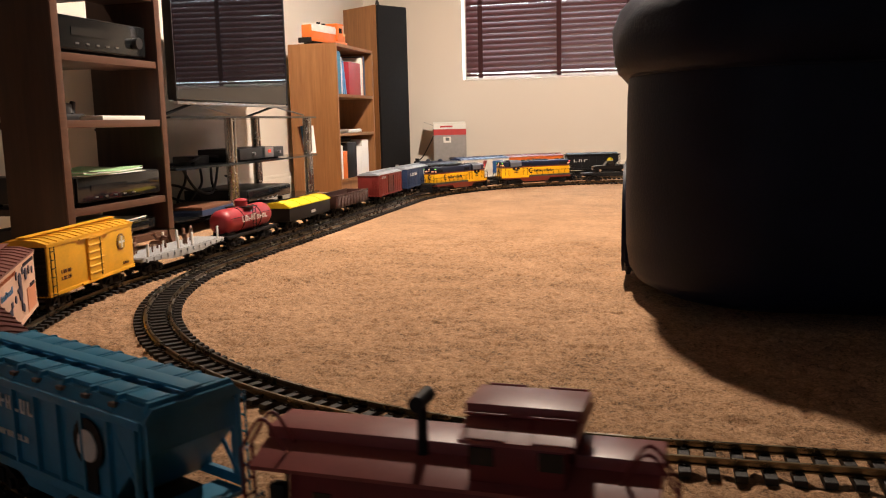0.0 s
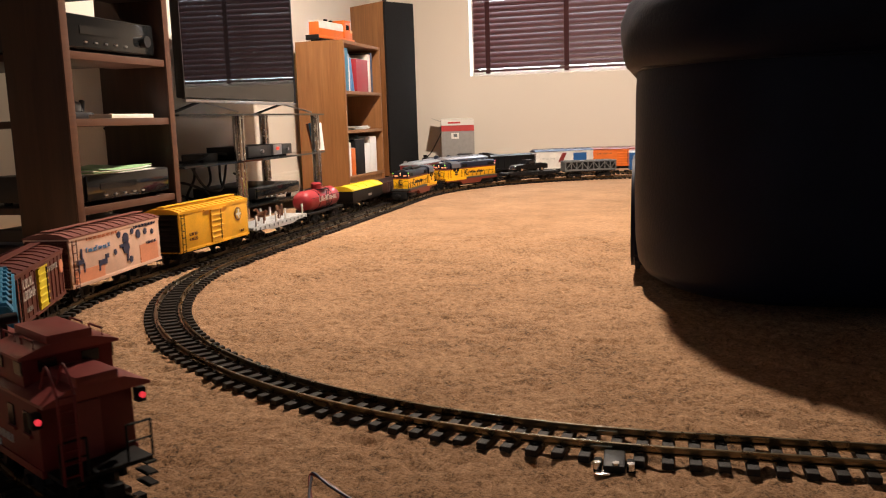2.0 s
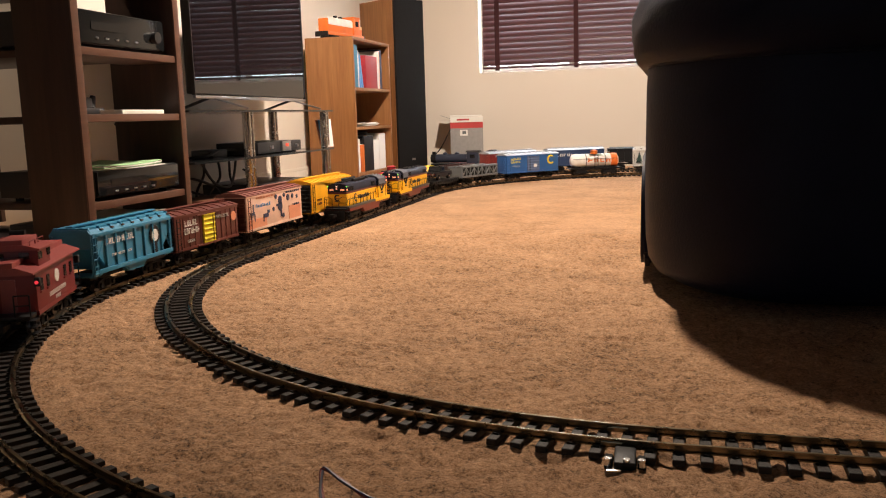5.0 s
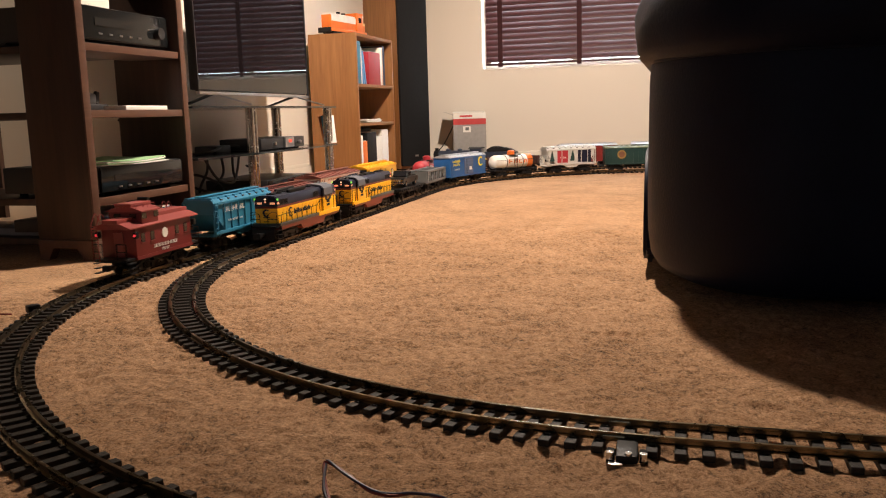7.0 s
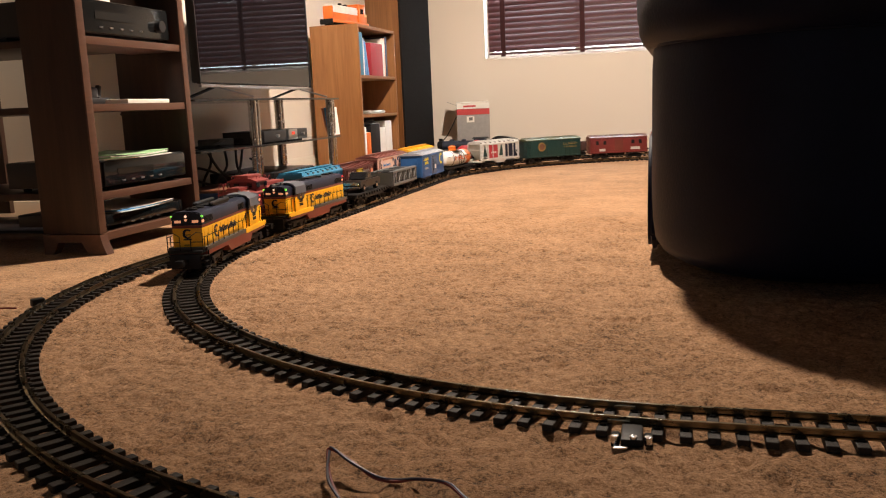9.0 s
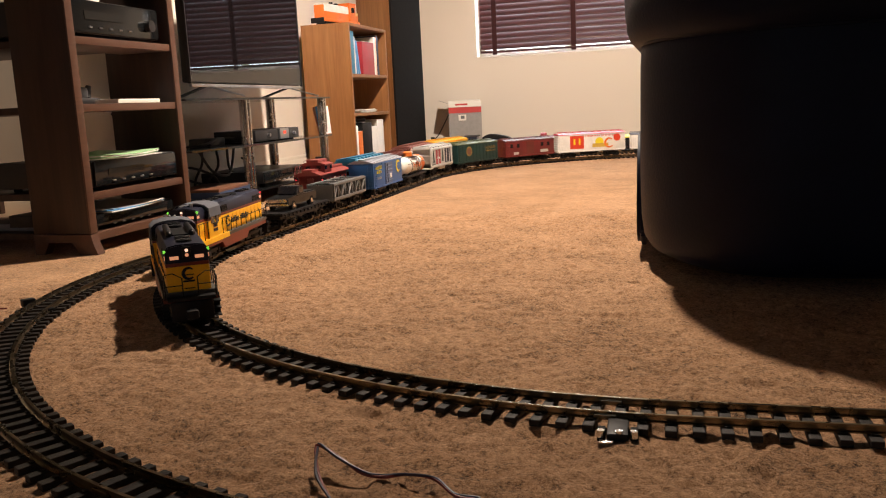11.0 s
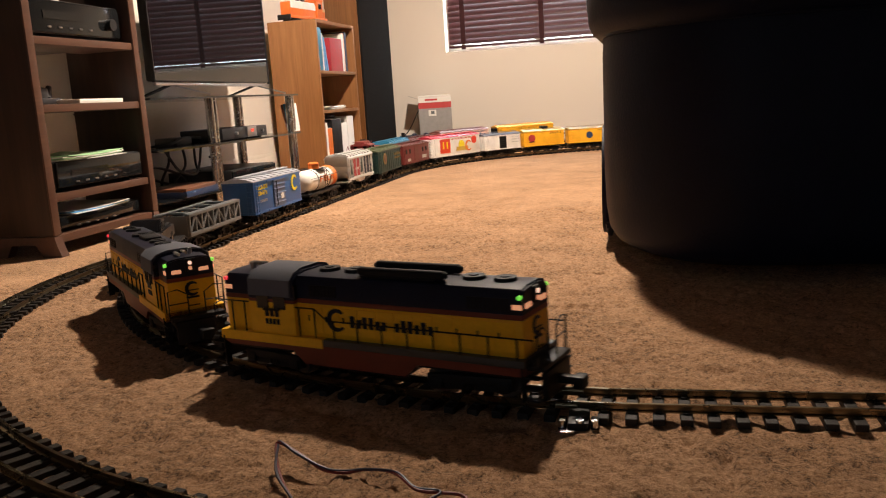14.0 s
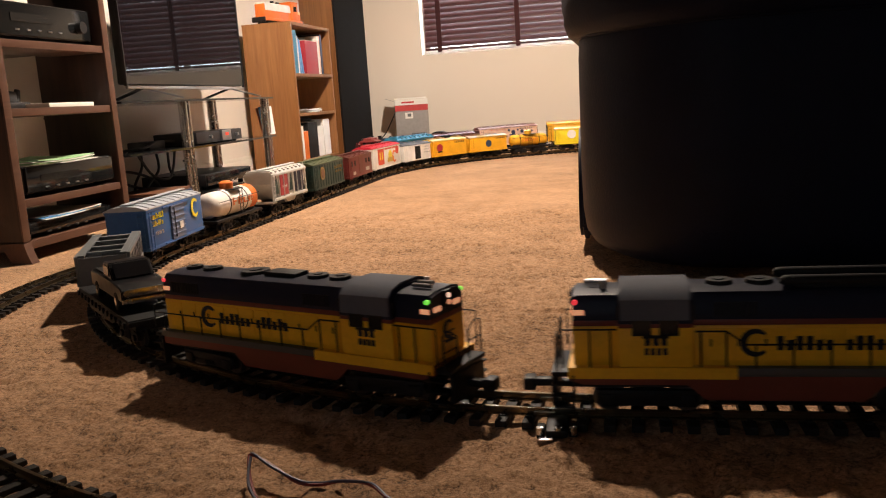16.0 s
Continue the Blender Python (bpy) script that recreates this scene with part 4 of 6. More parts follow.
def boxcar(label, body, roof, L=0.395, w=0.104, z0=0.036, z1=0.146, door=None, doorw=0.085, ribs=9, post=0, name="toy_boxcar", ends=None, arch=0.012):
    c = car_thing(name, label)
    b = B()
    box(b, 0, 0, (z0 + z1) / 2, L, w, z1 - z0, 0.0015)
    part("body", b, body, c)
    part("side_sill", box(B(), 0, 0, z0 + 0.004, L + 0.002, w + 0.003, 0.008, 0.001), body, c)
    part("eave", box(B(), 0, 0, z1 - 0.004, L + 0.002, w + 0.003, 0.006, 0.001), body, c)
    me = mesh("side_post", box(B(), 0, 0, 0, 0.0035, 0.002, z1 - z0 - 0.012), body) if post else None
    for k in range(post):
        x = -L / 2 + L * (k + 0.5) / post
        if not door or abs(x) > doorw / 2 + 0.004:
            for s in (-1, 1):
                ob = new("side_post", me)
                ob.parent = c
                ob.matrix_local = pose(x, s * (w / 2 + 0.0008), (z0 + z1) / 2)
    if ends:
        for s in (-1, 1):
            b = B()
            pts = [(0.0, z0 + 0.002)]
            for k in range(7):
                z = z0 + 0.004 + (z1 - z0 - 0.008) * k / 7
                pts += [(0.0015, z), (0.005, z + 0.004), (0.005, z + 0.009), (0.0015, z + 0.013)]
            pts.append((0.0, z1 - 0.002))
            prism(b, [(p, q) for p, q in pts], "y", -w / 2 + 0.003, w / 2 - 0.003)
            ob = part("end_panel", b, ends, c, "corrugated end")
            ob.matrix_local = pose(s * L / 2, 0, 0, 0, 0, 0 if s > 0 else 180)
    b = B()
    hw = w / 2 + 0.002
    prism(b, [(-hw, z1 - 0.001), (-hw, z1 + 0.002), (-hw * 0.55, z1 + arch * 0.78), (0, z1 + arch), (hw * 0.55, z1 + arch * 0.78), (hw, z1 + 0.002), (hw, z1 - 0.001)], "x", -L / 2 - 0.003, L / 2 + 0.003)
    part("roof", b, roof, c)
    rb = prism(B(), [(-hw, z1 + 0.001), (-hw, z1 + 0.0042), (-hw * 0.55, z1 + arch * 0.78 + 0.002), (0, z1 + arch + 0.0022), (hw * 0.55, z1 + arch * 0.78 + 0.002), (hw, z1 + 0.0042), (hw, z1 + 0.001), (0, z1 + arch - 0.001)], "x", -0.0022, 0.0022)
    me = mesh("roof_rib", rb, roof)
    for k in range(ribs):
        ob = new("roof_rib", me)
        ob.parent = c
        ob.matrix_local = pose(-L / 2 + L * (k + 0.5) / ribs, 0, 0)
    part("running_board", box(B(), 0, 0, z1 + arch + 0.004, L + 0.004, 0.020, 0.0022, 0.0005), roof, c)
    if door:
        for s in (-1, 1):
            b = B()
            zs, hd = z0 + 0.007, z1 - z0 - 0.014
            pts = [(0.0, zs)]
            for k in range(6):
                z = zs + hd * k / 6
                pts += [(0.0042, z + 0.0005), (0.0042, z + hd / 6 - 0.0045), (0.0060, z + hd / 6 - 0.0035), (0.0060, z + hd / 6 - 0.001)]
            pts.append((0.0, zs + hd))
            prism(b, [(s * (w / 2 + p), q) for p, q in pts], "x", -doorw / 2, doorw / 2)
            ob = part("door", b, door, c)
            part("latch", rod(B(), (doorw * 0.3, s * (w / 2 + 0.0062), z0 + 0.012), (doorw * 0.3, s * (w / 2 + 0.0062), z1 - 0.012), 0.0012, 6), CAR_BLACK, ob)
        for s in (-1, 1):
            for z in (z0 + 0.004, z1 - 0.006):
                part("door_track", box(B(), 0, s * (w / 2 + 0.003), z, doorw * 2.1, 0.004, 0.003), body, c)
    for s in (-1, 1):
        ladder(c, s * (L / 2 - 0.014), s * (w / 2 + 0.004), z0 - 0.004, z1 - 0.006, ends or body)
        ladder(c, s * (L / 2 + 0.006), s * (w / 2 - 0.014), z0, z1 - 0.006, ends or body, "y")
        for q in (-1, 1):
            b = B()
            tube(b, [(s * (L / 2 - 0.006), q * (w / 2), z0), (s * (L / 2 - 0.006), q * (w / 2), z0 - 0.016), (s * (L / 2 - 0.024), q * (w / 2), z0 - 0.016), (s * (L / 2 - 0.024), q * (w / 2), z0)], 0.0011, 5)
            part("step", b, CAR_BLACK, c)
    part("brake_gear", box(B(), 0.01, 0.012, 0.026, 0.10, 0.03, 0.014, 0.003), CAR_BLACK, c)
    running_gear(c, L)
    c["half"] = w / 2
    return c


def tankcar(label, shell, dome_mt, L=0.36, r=0.047, bands=()):
    c = car_thing("toy_tank_car", label)
    zc = 0.042 + r
    b = B()
    n = 28
    rings = []
    for x, q in ((-L / 2 + 0.012, 0.25), (-L / 2 + 0.016, 0.62), (-L / 2 + 0.026, 0.9), (-L / 2 + 0.040, 1), (L / 2 - 0.040, 1), (L / 2 - 0.026, 0.9), (L / 2 - 0.016, 0.62), (L / 2 - 0.012, 0.25)):
        rings.append([b.verts.new((x, r * q * math.cos(k * math.tau / n), zc + r * q * math.sin(k * math.tau / n))) for k in range(n)])
    for p, q in zip(rings, rings[1:]):
        for k in range(n):
            b.faces.new((p[k], p[(k + 1) % n], q[(k + 1) % n], q[k]))
    b.faces.new(rings[0])
    b.faces.new(rings[-1])
    part("tank", b, shell, c)
    b = B()
    rod(b, (0, 0, zc + r * 0.8), (0, 0, zc + r + 0.018), 0.021, 20)
    rod(b, (0, 0, zc + r + 0.018), (0, 0, zc + r + 0.024), 0.023, 20, 0.012)
    part("dome", b, dome_mt, c)
    b = B()
    for x0, x1 in bands:
        rod(b, (x0, 0, zc), (x1, 0, zc), r + 0.0006, 32)
    if bands:
        part("tank_band", b, bands_mt, c)
    for x in (-0.06, 0.06):
        part("strap", rod(B(), (x - 0.002, 0, zc), (x + 0.002, 0, zc), r + 0.0012, 32), CAR_BLACK, c)
    for s in (-1, 1):
        ladder(c, 0.0, s * (r + 0.006), 0.045, zc + r * 0.9, CAR_BLACK, n=6, w=0.022)
        b = B()
        box(b, s * (L / 2 - 0.05), 0, 0.046, 0.05, 0.05, 0.016, 0.002)
        part("saddle", b, CAR_BLACK, c)
        part("handrail", rod(B(), (-L / 2 + 0.02, s * (r + 0.003), 0.095), (L / 2 - 0.02, s * (r + 0.003), 0.095), 0.0011, 5), CAR_BLACK, c)
    part("dome_walk", box(B(), 0, 0, zc + r - 0.002, 0.075, 0.080, 0.003, 0.001), CAR_BLACK, c)
    part("frame", box(B(), 0, 0, 0.038, L, 0.082, 0.008, 0.001), CAR_BLACK, c)
    running_gear(c, L)
    return c


bands_mt = ORANGE


CLAMP = mat("rusty_clamp", (0.07, 0.05, 0.04), 0.5)


def hopper(label, body, roof, L=0.38, w=0.104, z0=0.05, z1=0.150, ribs=8, closed=True, hatch=None):
    c = car_thing("toy_hopper_car", label)
    b = B()
    hl = L / 2
    prism(b, [(-hl + 0.012, z1), (hl - 0.012, z1), (hl - 0.012, z0 + 0.055), (hl - 0.065, z0), (0.05, z0 - 0.004), (0.03, z0 - 0.018), (-0.03, z0 - 0.018), (-0.05, z0 - 0.004), (-hl + 0.065, z0), (-hl + 0.012, z0 + 0.055)], "y", -w / 2 + 0.003, w / 2 - 0.003)
    part("body", b, body, c)
    b = B()
    for s in (-1, 1):
        for k in range(ribs):
            x = -hl + 0.016 + (L - 0.032) * k / (ribs - 1)
            box(b, x, s * (w / 2 - 0.001), (z0 + z1) / 2, 0.004, 0.005, z1 - z0 - 0.004)
        box(b, 0, s * (w / 2 - 0.001), z1 - 0.004, L - 0.012, 0.006, 0.008, 0.001)
        box(b, 0, s * (w / 2 - 0.001), z0 + 0.002, L - 0.012, 0.006, 0.010, 0.001)
        for q in (-1, 1):
            rod(b, (q * (hl - 0.004), s * (w / 2 - 0.004), z0 - 0.008), (q * (hl - 0.004), s * (w / 2 - 0.004), z1), 0.0024, 6)
            rod(b, (q * (hl - 0.004), s * (w / 2 - 0.004), z0), (q * (hl - 0.05), s * (w / 2 - 0.004), z1 - 0.02), 0.002, 6)
    part("side_ribs", b, body, c)
    if closed:
        b = B()
        hw = w / 2
        prism(b, [(-hw, z1 - 0.002), (-hw * 0.82, z1 + 0.009), (hw * 0.82, z1 + 0.009), (hw, z1 - 0.002)], "x", -hl + 0.002, hl - 0.002)
        part("roof", b, roof, c)
        for k in range(8):
            x = -hl + 0.03 + (L - 0.06) * k / 7
            for s in (-1, 1):
                part("hatch", box(B(), x, s * 0.027, z1 + 0.011, (L - 0.06) / 9, 0.022, 0.006, 0.0015), hatch or roof, c)
        part("running_board", box(B(), 0, 0, z1 + 0.017, L - 0.004, 0.018, 0.003, 0.001), roof, c)
        rib = mesh("roof_rib", prism(B(), [(-hw * 0.97, z1 + 0.0005), (-hw * 0.82, z1 + 0.0135), (hw * 0.82, z1 + 0.0135), (hw * 0.97, z1 + 0.0005)], "x", -0.0022, 0.0022), roof)
        clamp = mesh("hatch_clamp", box(B(), 0, 0, 0, 0.010, 0.006, 0.004, 0.001), CLAMP)
        for k in range(9):
            x = -hl + 0.03 + (L - 0.06) * (k - 0.5) / 7
            ob = new("roof_rib", rib)
            ob.parent = c
            ob.matrix_local = pose(max(-hl + 0.006, min(hl - 0.006, x)), 0, 0)
            if 0 < k < 9:
                for s in (-1, 1):
                    ob = new("hatch_clamp", clamp)
                    ob.parent = c
                    ob.matrix_local = pose(x, s * hw * 0.90, z1 + 0.006)
    else:
        part("coal_load", prism(B(), [(-w / 2 + 0.008, z1 - 0.006), (-w * 0.2, z1 + 0.008), (w * 0.2, z1 + 0.008), (w / 2 - 0.008, z1 - 0.006)], "x", -L / 2 + 0.016, L / 2 - 0.016), CAR_BLACK, c)
    for s in (-1, 1):
        ladder(c, s * (hl - 0.010), s * (w / 2 + 0.002), z0 - 0.008, z1, roof)
        part("end_platform", box(B(), s * (hl - 0.02), 0, 0.042, 0.04, w - 0.01, 0.004), body, c)
    running_gear(c, L)
    return c


def flat(label, mt, L=0.40, w=0.098, planks=True):
    c = car_thing("toy_flat_car", label)
    part("deck", box(B(), 0, 0, 0.045, L, w, 0.008, 0.001), mt, c)
    b = B()
    for s in (-1, 1):
        prism(b, [(-L / 2, 0.042), (L / 2, 0.042), (L / 2 - 0.09, 0.036), (0.08, 0.030), (-0.08, 0.030), (-L / 2 + 0.09, 0.036)], "y", s * w / 2 - 0.002, s * w / 2 + 0.002)
        for k in range(13):
            box(b, -L / 2 + 0.015 + (L - 0.03) * k / 12, s * (w / 2 + 0.003), 0.043, 0.006, 0.004, 0.009)
    part("side_sill", b, mt, c)
    if planks:
        plank = mesh("plank", box(B(), 0, 0, 0, 0.0105, w - 0.002, 0.002, 0.0004), mt)
        for k in range(34):
            ob = new("plank", plank)
            ob.parent = c
            ob.matrix_local = pose(-L / 2 + 0.008 + k * (L - 0.016) / 33, 0, 0.0500)
    running_gear(c, L)
    return c


# ---- the locomotives: short hood toward +x ----
def locomotive(label, variant):
    c = thing("toy_locomotive", label, "toy locomotive", "locomotives of the inner train")
    w, hw = 0.100, 0.0395
    # frame and skirt
    b = B()
    prism(b, [(-0.250, 0.040), (-0.250, 0.0505), (0.058, 0.0505), (0.066, 0.060), (0.252, 0.060), (0.252, 0.046), (0.235, 0.040), (0.115, 0.040), (0.095, 0.022), (-0.075, 0.022), (-0.095, 0.040)], "y", -w / 2, w / 2)
    part("frame", b, VERMILION, c, "vermilion side sill and fuel skirt")
    b = B()
    prism(b, [(0.060, 0.0475), (0.060, 0.061), (0.252, 0.061), (0.252, 0.0475)], "y", -w / 2 - 0.0012, w / 2 + 0.0012)
    part("cab_sill", b, YELLOW, c)
    part("walkway", box(B(), -0.095, 0, 0.0555, 0.31, w + 0.001, 0.010, 0.001), DECK, c, "grey walkway")
    # long hood in colour bands
    def hood(x0, x1, z0, z1, hw0, arch=False):
        b = B()
        if arch:
            pts = [(-hw0, z0), (-hw0, z1 - 0.010), (-hw0 * 0.86, z1 - 0.003), (-hw0 * 0.45, z1), (hw0 * 0.45, z1), (hw0 * 0.86, z1 - 0.003), (hw0, z1 - 0.010), (hw0, z0)]
            prism(b, pts, "x", x0, x1)
            bmesh.ops.bevel(b, geom=[e for e in b.edges if abs(e.verts[0].co.x - e.verts[1].co.x) < 1e-5 and min(e.verts[0].co.z, e.verts[1].co.z) > z0 + 1e-4], offset=0.0025, segments=2, affect="EDGES")
        else:
            box(b, (x0 + x1) / 2, 0, (z0 + z1) / 2, x1 - x0, hw0 * 2, z1 - z0, 0.0012)
        return b
    part("long_hood", hood(-0.245, 0.110, 0.058, 0.1085, hw), YELLOW, c)
    part("hood_stripe", hood(-0.2456, 0.110, 0.1085, 0.1155, hw + 0.0004), VERMILION, c, "vermilion stripe")
    part("hood_top", hood(-0.245, 0.110, 0.1155, 0.150, hw, True), NAVY, c, "navy upper hood")
    part("short_hood", hood(0.190, 0.245, 0.058, 0.1085, hw), YELLOW, c)
    part("hood_stripe", hood(0.190, 0.2456, 0.1085, 0.1155, hw + 0.0004), VERMILION, c, "vermilion stripe")
    part("hood_top", hood(0.190, 0.245, 0.1155, 0.148, hw, True), NAVY, c, "navy upper hood")
    cab = part("cab", hood(0.108, 0.192, 0.058, 0.108, 0.048), YELLOW, c)
    part("cab_band", hood(0.1075, 0.1925, 0.108, 0.113, 0.0484), VERMILION, cab)
    part("cab_top", hood(0.108, 0.192, 0.113, 0.152, 0.0478, True), NAVY, cab)
    # cloth laid over the cab roof
    b = B()
    pts = [(-0.0515, 0.118), (-0.050, 0.142), (-0.040, 0.151), (-0.02, 0.156), (0.02, 0.156), (0.040, 0.151), (0.050, 0.142), (0.0515, 0.118), (0.0495, 0.118), (0.048, 0.141), (0.039, 0.149), (0.02, 0.1535), (-0.02, 0.1535), (-0.039, 0.149), (-0.048, 0.141), (-0.0495, 0.118)]
    prism(b, pts, "x", 0.112, 0.190)
    part("roof_cover", b, TARP, cab, "grey cloth tape over the cab roof")
    for s in (-1, 1):
        for x in (0.135, 0.166):
            part("cab_window", box(B(), x, s * 0.0482, 0.108, 0.022, 0.002, 0.018), GLASS_DARK, cab)
        part("arm_rest", box(B(), 0.150, s * 0.0495, 0.098, 0.03, 0.003, 0.003), CAR_BLACK, cab)
    for s in (-1, 1):
        for y in (-0.034, 0.034):
            part("end_window", box(B(), 0.150 + s * 0.0425, y * 1.22, 0.125, 0.002, 0.012, 0.02), GLASS_DARK, cab)
    # hood doors
    me = mesh("hood_door", box(B(), 0, 0, 0, 0.0265, 0.0012, 0.038, 0.0005), YELLOW)
    me2 = mesh("door_latch", box(B(), 0, 0, 0, 0.002, 0.0016, 0.008), CAR_BLACK)
    for k in range(11):
        for s in (-1, 1):
            for nm, m_, x, y, z in (("hood_door", me, -0.222, hw + 0.0004, 0.086), ("door_latch", me2, -0.212, hw + 0.0012, 0.088)):
                ob = new(nm, m_)
                ob.parent = c
                ob.matrix_local = pose(x + k * 0.030, s * y, z)
    b = B()
    for s in (-1, 1):
        for x0, n in ((-0.225, 5), (0.04, 4)):
            for k in range(n * 2):
                box(b, x0 + k * 0.006, s * (hw + 0.0008), 0.128, 0.0035, 0.002, 0.016)
    tagged(part("louvre", b, CAR_BLACK, c), kind="stuff")
    # roof gear
    fans = ((-0.205, 0.016), (-0.160, 0.016), (0.030, 0.016), (0.075, 0.016)) if variant == "tanks" else ((-0.215, 0.014), (-0.175, 0.016), (-0.085, 0.023), (0.035, 0.016), (0.075, 0.016))
    for x, r in fans:
        b = B()
        rod(b, (x, 0, 0.149), (x, 0, 0.1545), r, 24, r * 0.92)
        rod(b, (x, 0, 0.1545), (x, 0, 0.1558), r * 0.42, 16)
        part("roof_fan", b, CAR_BLACK, c, "round radiator fan")
    if variant == "tanks":
        for s in (-1, 1):
            b = B()
            rod(b, (-0.125, s * 0.022, 0.156), (0.005, s * 0.022, 0.156), 0.0065, 14)
            rod(b, (-0.131, s * 0.022, 0.156), (-0.125, s * 0.022, 0.156), 0.003, 10, 0.0065)
            rod(b, (0.005, s * 0.022, 0.156), (0.011, s * 0.022, 0.156), 0.0065, 10, 0.003)
            part("air_tank", b, CAR_BLACK, c, "long black roof tank")
        part("tank_saddle", box(B(), -0.06, 0, 0.1505, 0.11, 0.055, 0.004), CAR_BLACK, c)
    else:
        part("exhaust_box", box(B(), -0.025, 0, 0.152, 0.06, 0.03, 0.008, 0.002), CAR_BLACK, c)
    b = B()
    rod(b, (0.205, -0.012, 0.152), (0.232, -0.012, 0.152), 0.003, 8)
    rod(b, (0.205, 0.0, 0.154), (0.228, 0.0, 0.154), 0.0025, 8)
    rod(b, (0.210, 0.012, 0.147), (0.210, 0.012, 0.158), 0.004, 10)
    part("horn", b, GREY_METAL, c, "roof horn cluster")
    # ends: lamps and number boards
    for s in (-1, 1):
        e = s * 0.2462
        lead = s < 0 if variant == "tanks" else s > 0
        part("headlight_housing", box(B(), e, 0, 0.135, 0.005, 0.016, 0.022, 0.002), CAR_BLACK, c)
        part("headlight", rod(B(), (e + s * 0.002, 0, 0.139), (e + s * 0.0045, 0, 0.139), 0.0032, 12), LAMP_WHITE if lead else CAR_BLACK, c)
        part("headlight", rod(B(), (e + s * 0.002, 0, 0.130), (e + s * 0.0045, 0, 0.130), 0.0032, 12), LAMP_WARM if lead else CAR_BLACK, c)
        for y in (-1, 1):
            part("number_board", box(B(), e - s * 0.0006, y * 0.023, 0.1255, 0.003, 0.016, 0.0062), LAMP_WARM, c, "lit number board")
            part("side_number_board", box(B(), e - s * 0.008, y * (hw + 0.0004), 0.1255, 0.013, 0.002, 0.0062), LAMP_WARM, c)
            part("marker_lamp", rod(B(), (e - s * 0.004, y * (hw - 0.002), 0.138), (e - s * 0.004, y * (hw + 0.0026), 0.138), 0.0029, 12), LAMP_GREEN if lead else LAMP_RED, c, "glowing marker lamp")
        ob = part("nose_emblem", B_emblem(), NAVY, c, "navy crescent emblem")
        ob.matrix_local = pose(e + s * 0.0002, 0, 0.094, 0, 0, 90 * s)
        # pilot, steps, coupler, end rails
        b = B()
        box(b, s * 0.270, 0, 0.027, 0.008, w - 0.022, 0.038, 0.003)
        box(b, s * 0.260, 0, 0.0505, 0.026, w - 0.012, 0.006, 0.001)
        part("pilot", b, CAR_BLACK, c)
        b = B()
        box(b, s * 0.285, 0, 0.027, 0.03, 0.012, 0.010, 0.002)
        box(b, s * 0.303, 0.003, 0.027, 0.016, 0.022, 0.017, 0.004)
        part("coupler", b, CAR_BLACK, c)
        for y in (-1, 1):
            b = B()
            for k in range(3):
                box(b, s * 0.258, y * 0.047, 0.012 + k * 0.014, 0.024, 0.012, 0.002)
            box(b, s * 0.2465, y * 0.047, 0.030, 0.002, 0.012, 0.044)
            part("steps", b, CAR_BLACK, c)
            b = B()
            tube(b, [(s * 0.266, y * 0.046, 0.05), (s * 0.266, y * 0.046, 0.098), (s * 0.266, y * 0.030, 0.100), (s * 0.266, y * 0.014, 0.090), (s * 0.266, y * 0.014, 0.05)], 0.0012, 6)
            rod(b, (s * 0.266, y * 0.046, 0.076), (s * 0.266, y * 0.014, 0.076), 0.0010, 6)
            part("end_rail", b, CAR_BLACK, c)
        b = B()
        for k in range(3):
            rod(b, (e + s * 0.002, -0.010, 0.066 + k * 0.013), (e + s * 0.002, 0.010, 0.066 + k * 0.013), 0.001, 5)
        part("grab_irons", b, CAR_BLACK, c)
    # side handrails
    for y in (-1, 1):
        b = B()
        yy = y * 0.0488
        for k in range(8):
            rod(b, (-0.240 + k * 0.0400, yy, 0.040), (-0.240 + k * 0.0400, yy, 0.088), 0.0012, 6)
        tube(b, [(-0.262, yy, 0.050), (-0.262, yy, 0.088), (0.050, yy, 0.088), (0.072, yy, 0.104), (0.106, yy, 0.104)], 0.0011, 6)
        for x in (0.072, 0.100):
            rod(b, (x, yy, 0.062), (x, yy, 0.104), 0.0012, 6)
        part("handrail", b, CAR_BLACK, c)
        b = B()
        tube(b, [(0.194, yy, 0.107), (0.258, yy, 0.107), (0.258, yy, 0.060)], 0.0011, 6)
        for x in (0.202, 0.226):
            rod(b, (x, yy, 0.060), (x, yy, 0.107), 0.0012, 6)
        part("handrail", b, CAR_BLACK, c)
    # lettering on the sides, painted emblems as plain shapes
    ue = -1 if variant == "tanks" else 1
    for s in (-1, 1):
        q = 1 if s < 0 else -1
        for nm, shp, u, v, hf, mt in (("emblem", crescent(0.0165, 0.0076), -0.150 if q > 0 else -0.040, 0.088, hw + 0.0014, NAVY),
                                      ("lettering", word(0.136, 0.0165, 13, 3, False, True), -0.060 if q > 0 else 0.050, 0.0875, hw + 0.0014, NAVY)):
            b = B()
            shp(b)
            u2 = u
            ob = part(nm, b, mt, c, smooth=False)
            ob.matrix_local = pose(u2 * 1.0 if q > 0 else -u2, s * hf, v, 0, 0, 0 if s < 0 else 180)
        for v, hh, n in ((0.092, 0.009, 3), (0.080, 0.008, 4)):
            b = B()
            word(0.028, hh, n, 7, True, True)(b)
            ob = part("cab_lettering", b, NAVY, cab, smooth=False)
            ob.matrix_local = pose(0.150, s * 0.0488, v, 0, 0, 0 if s < 0 else 180)
    # running gear
    part("fuel_tank", box(B(), 0.01, 0, 0.026, 0.15, 0.074, 0.026, 0.006), CAR_BLACK, c)
    part("underframe", box(B(), 0, 0, 0.036, 0.50, 0.07, 0.008), CAR_BLACK, c)
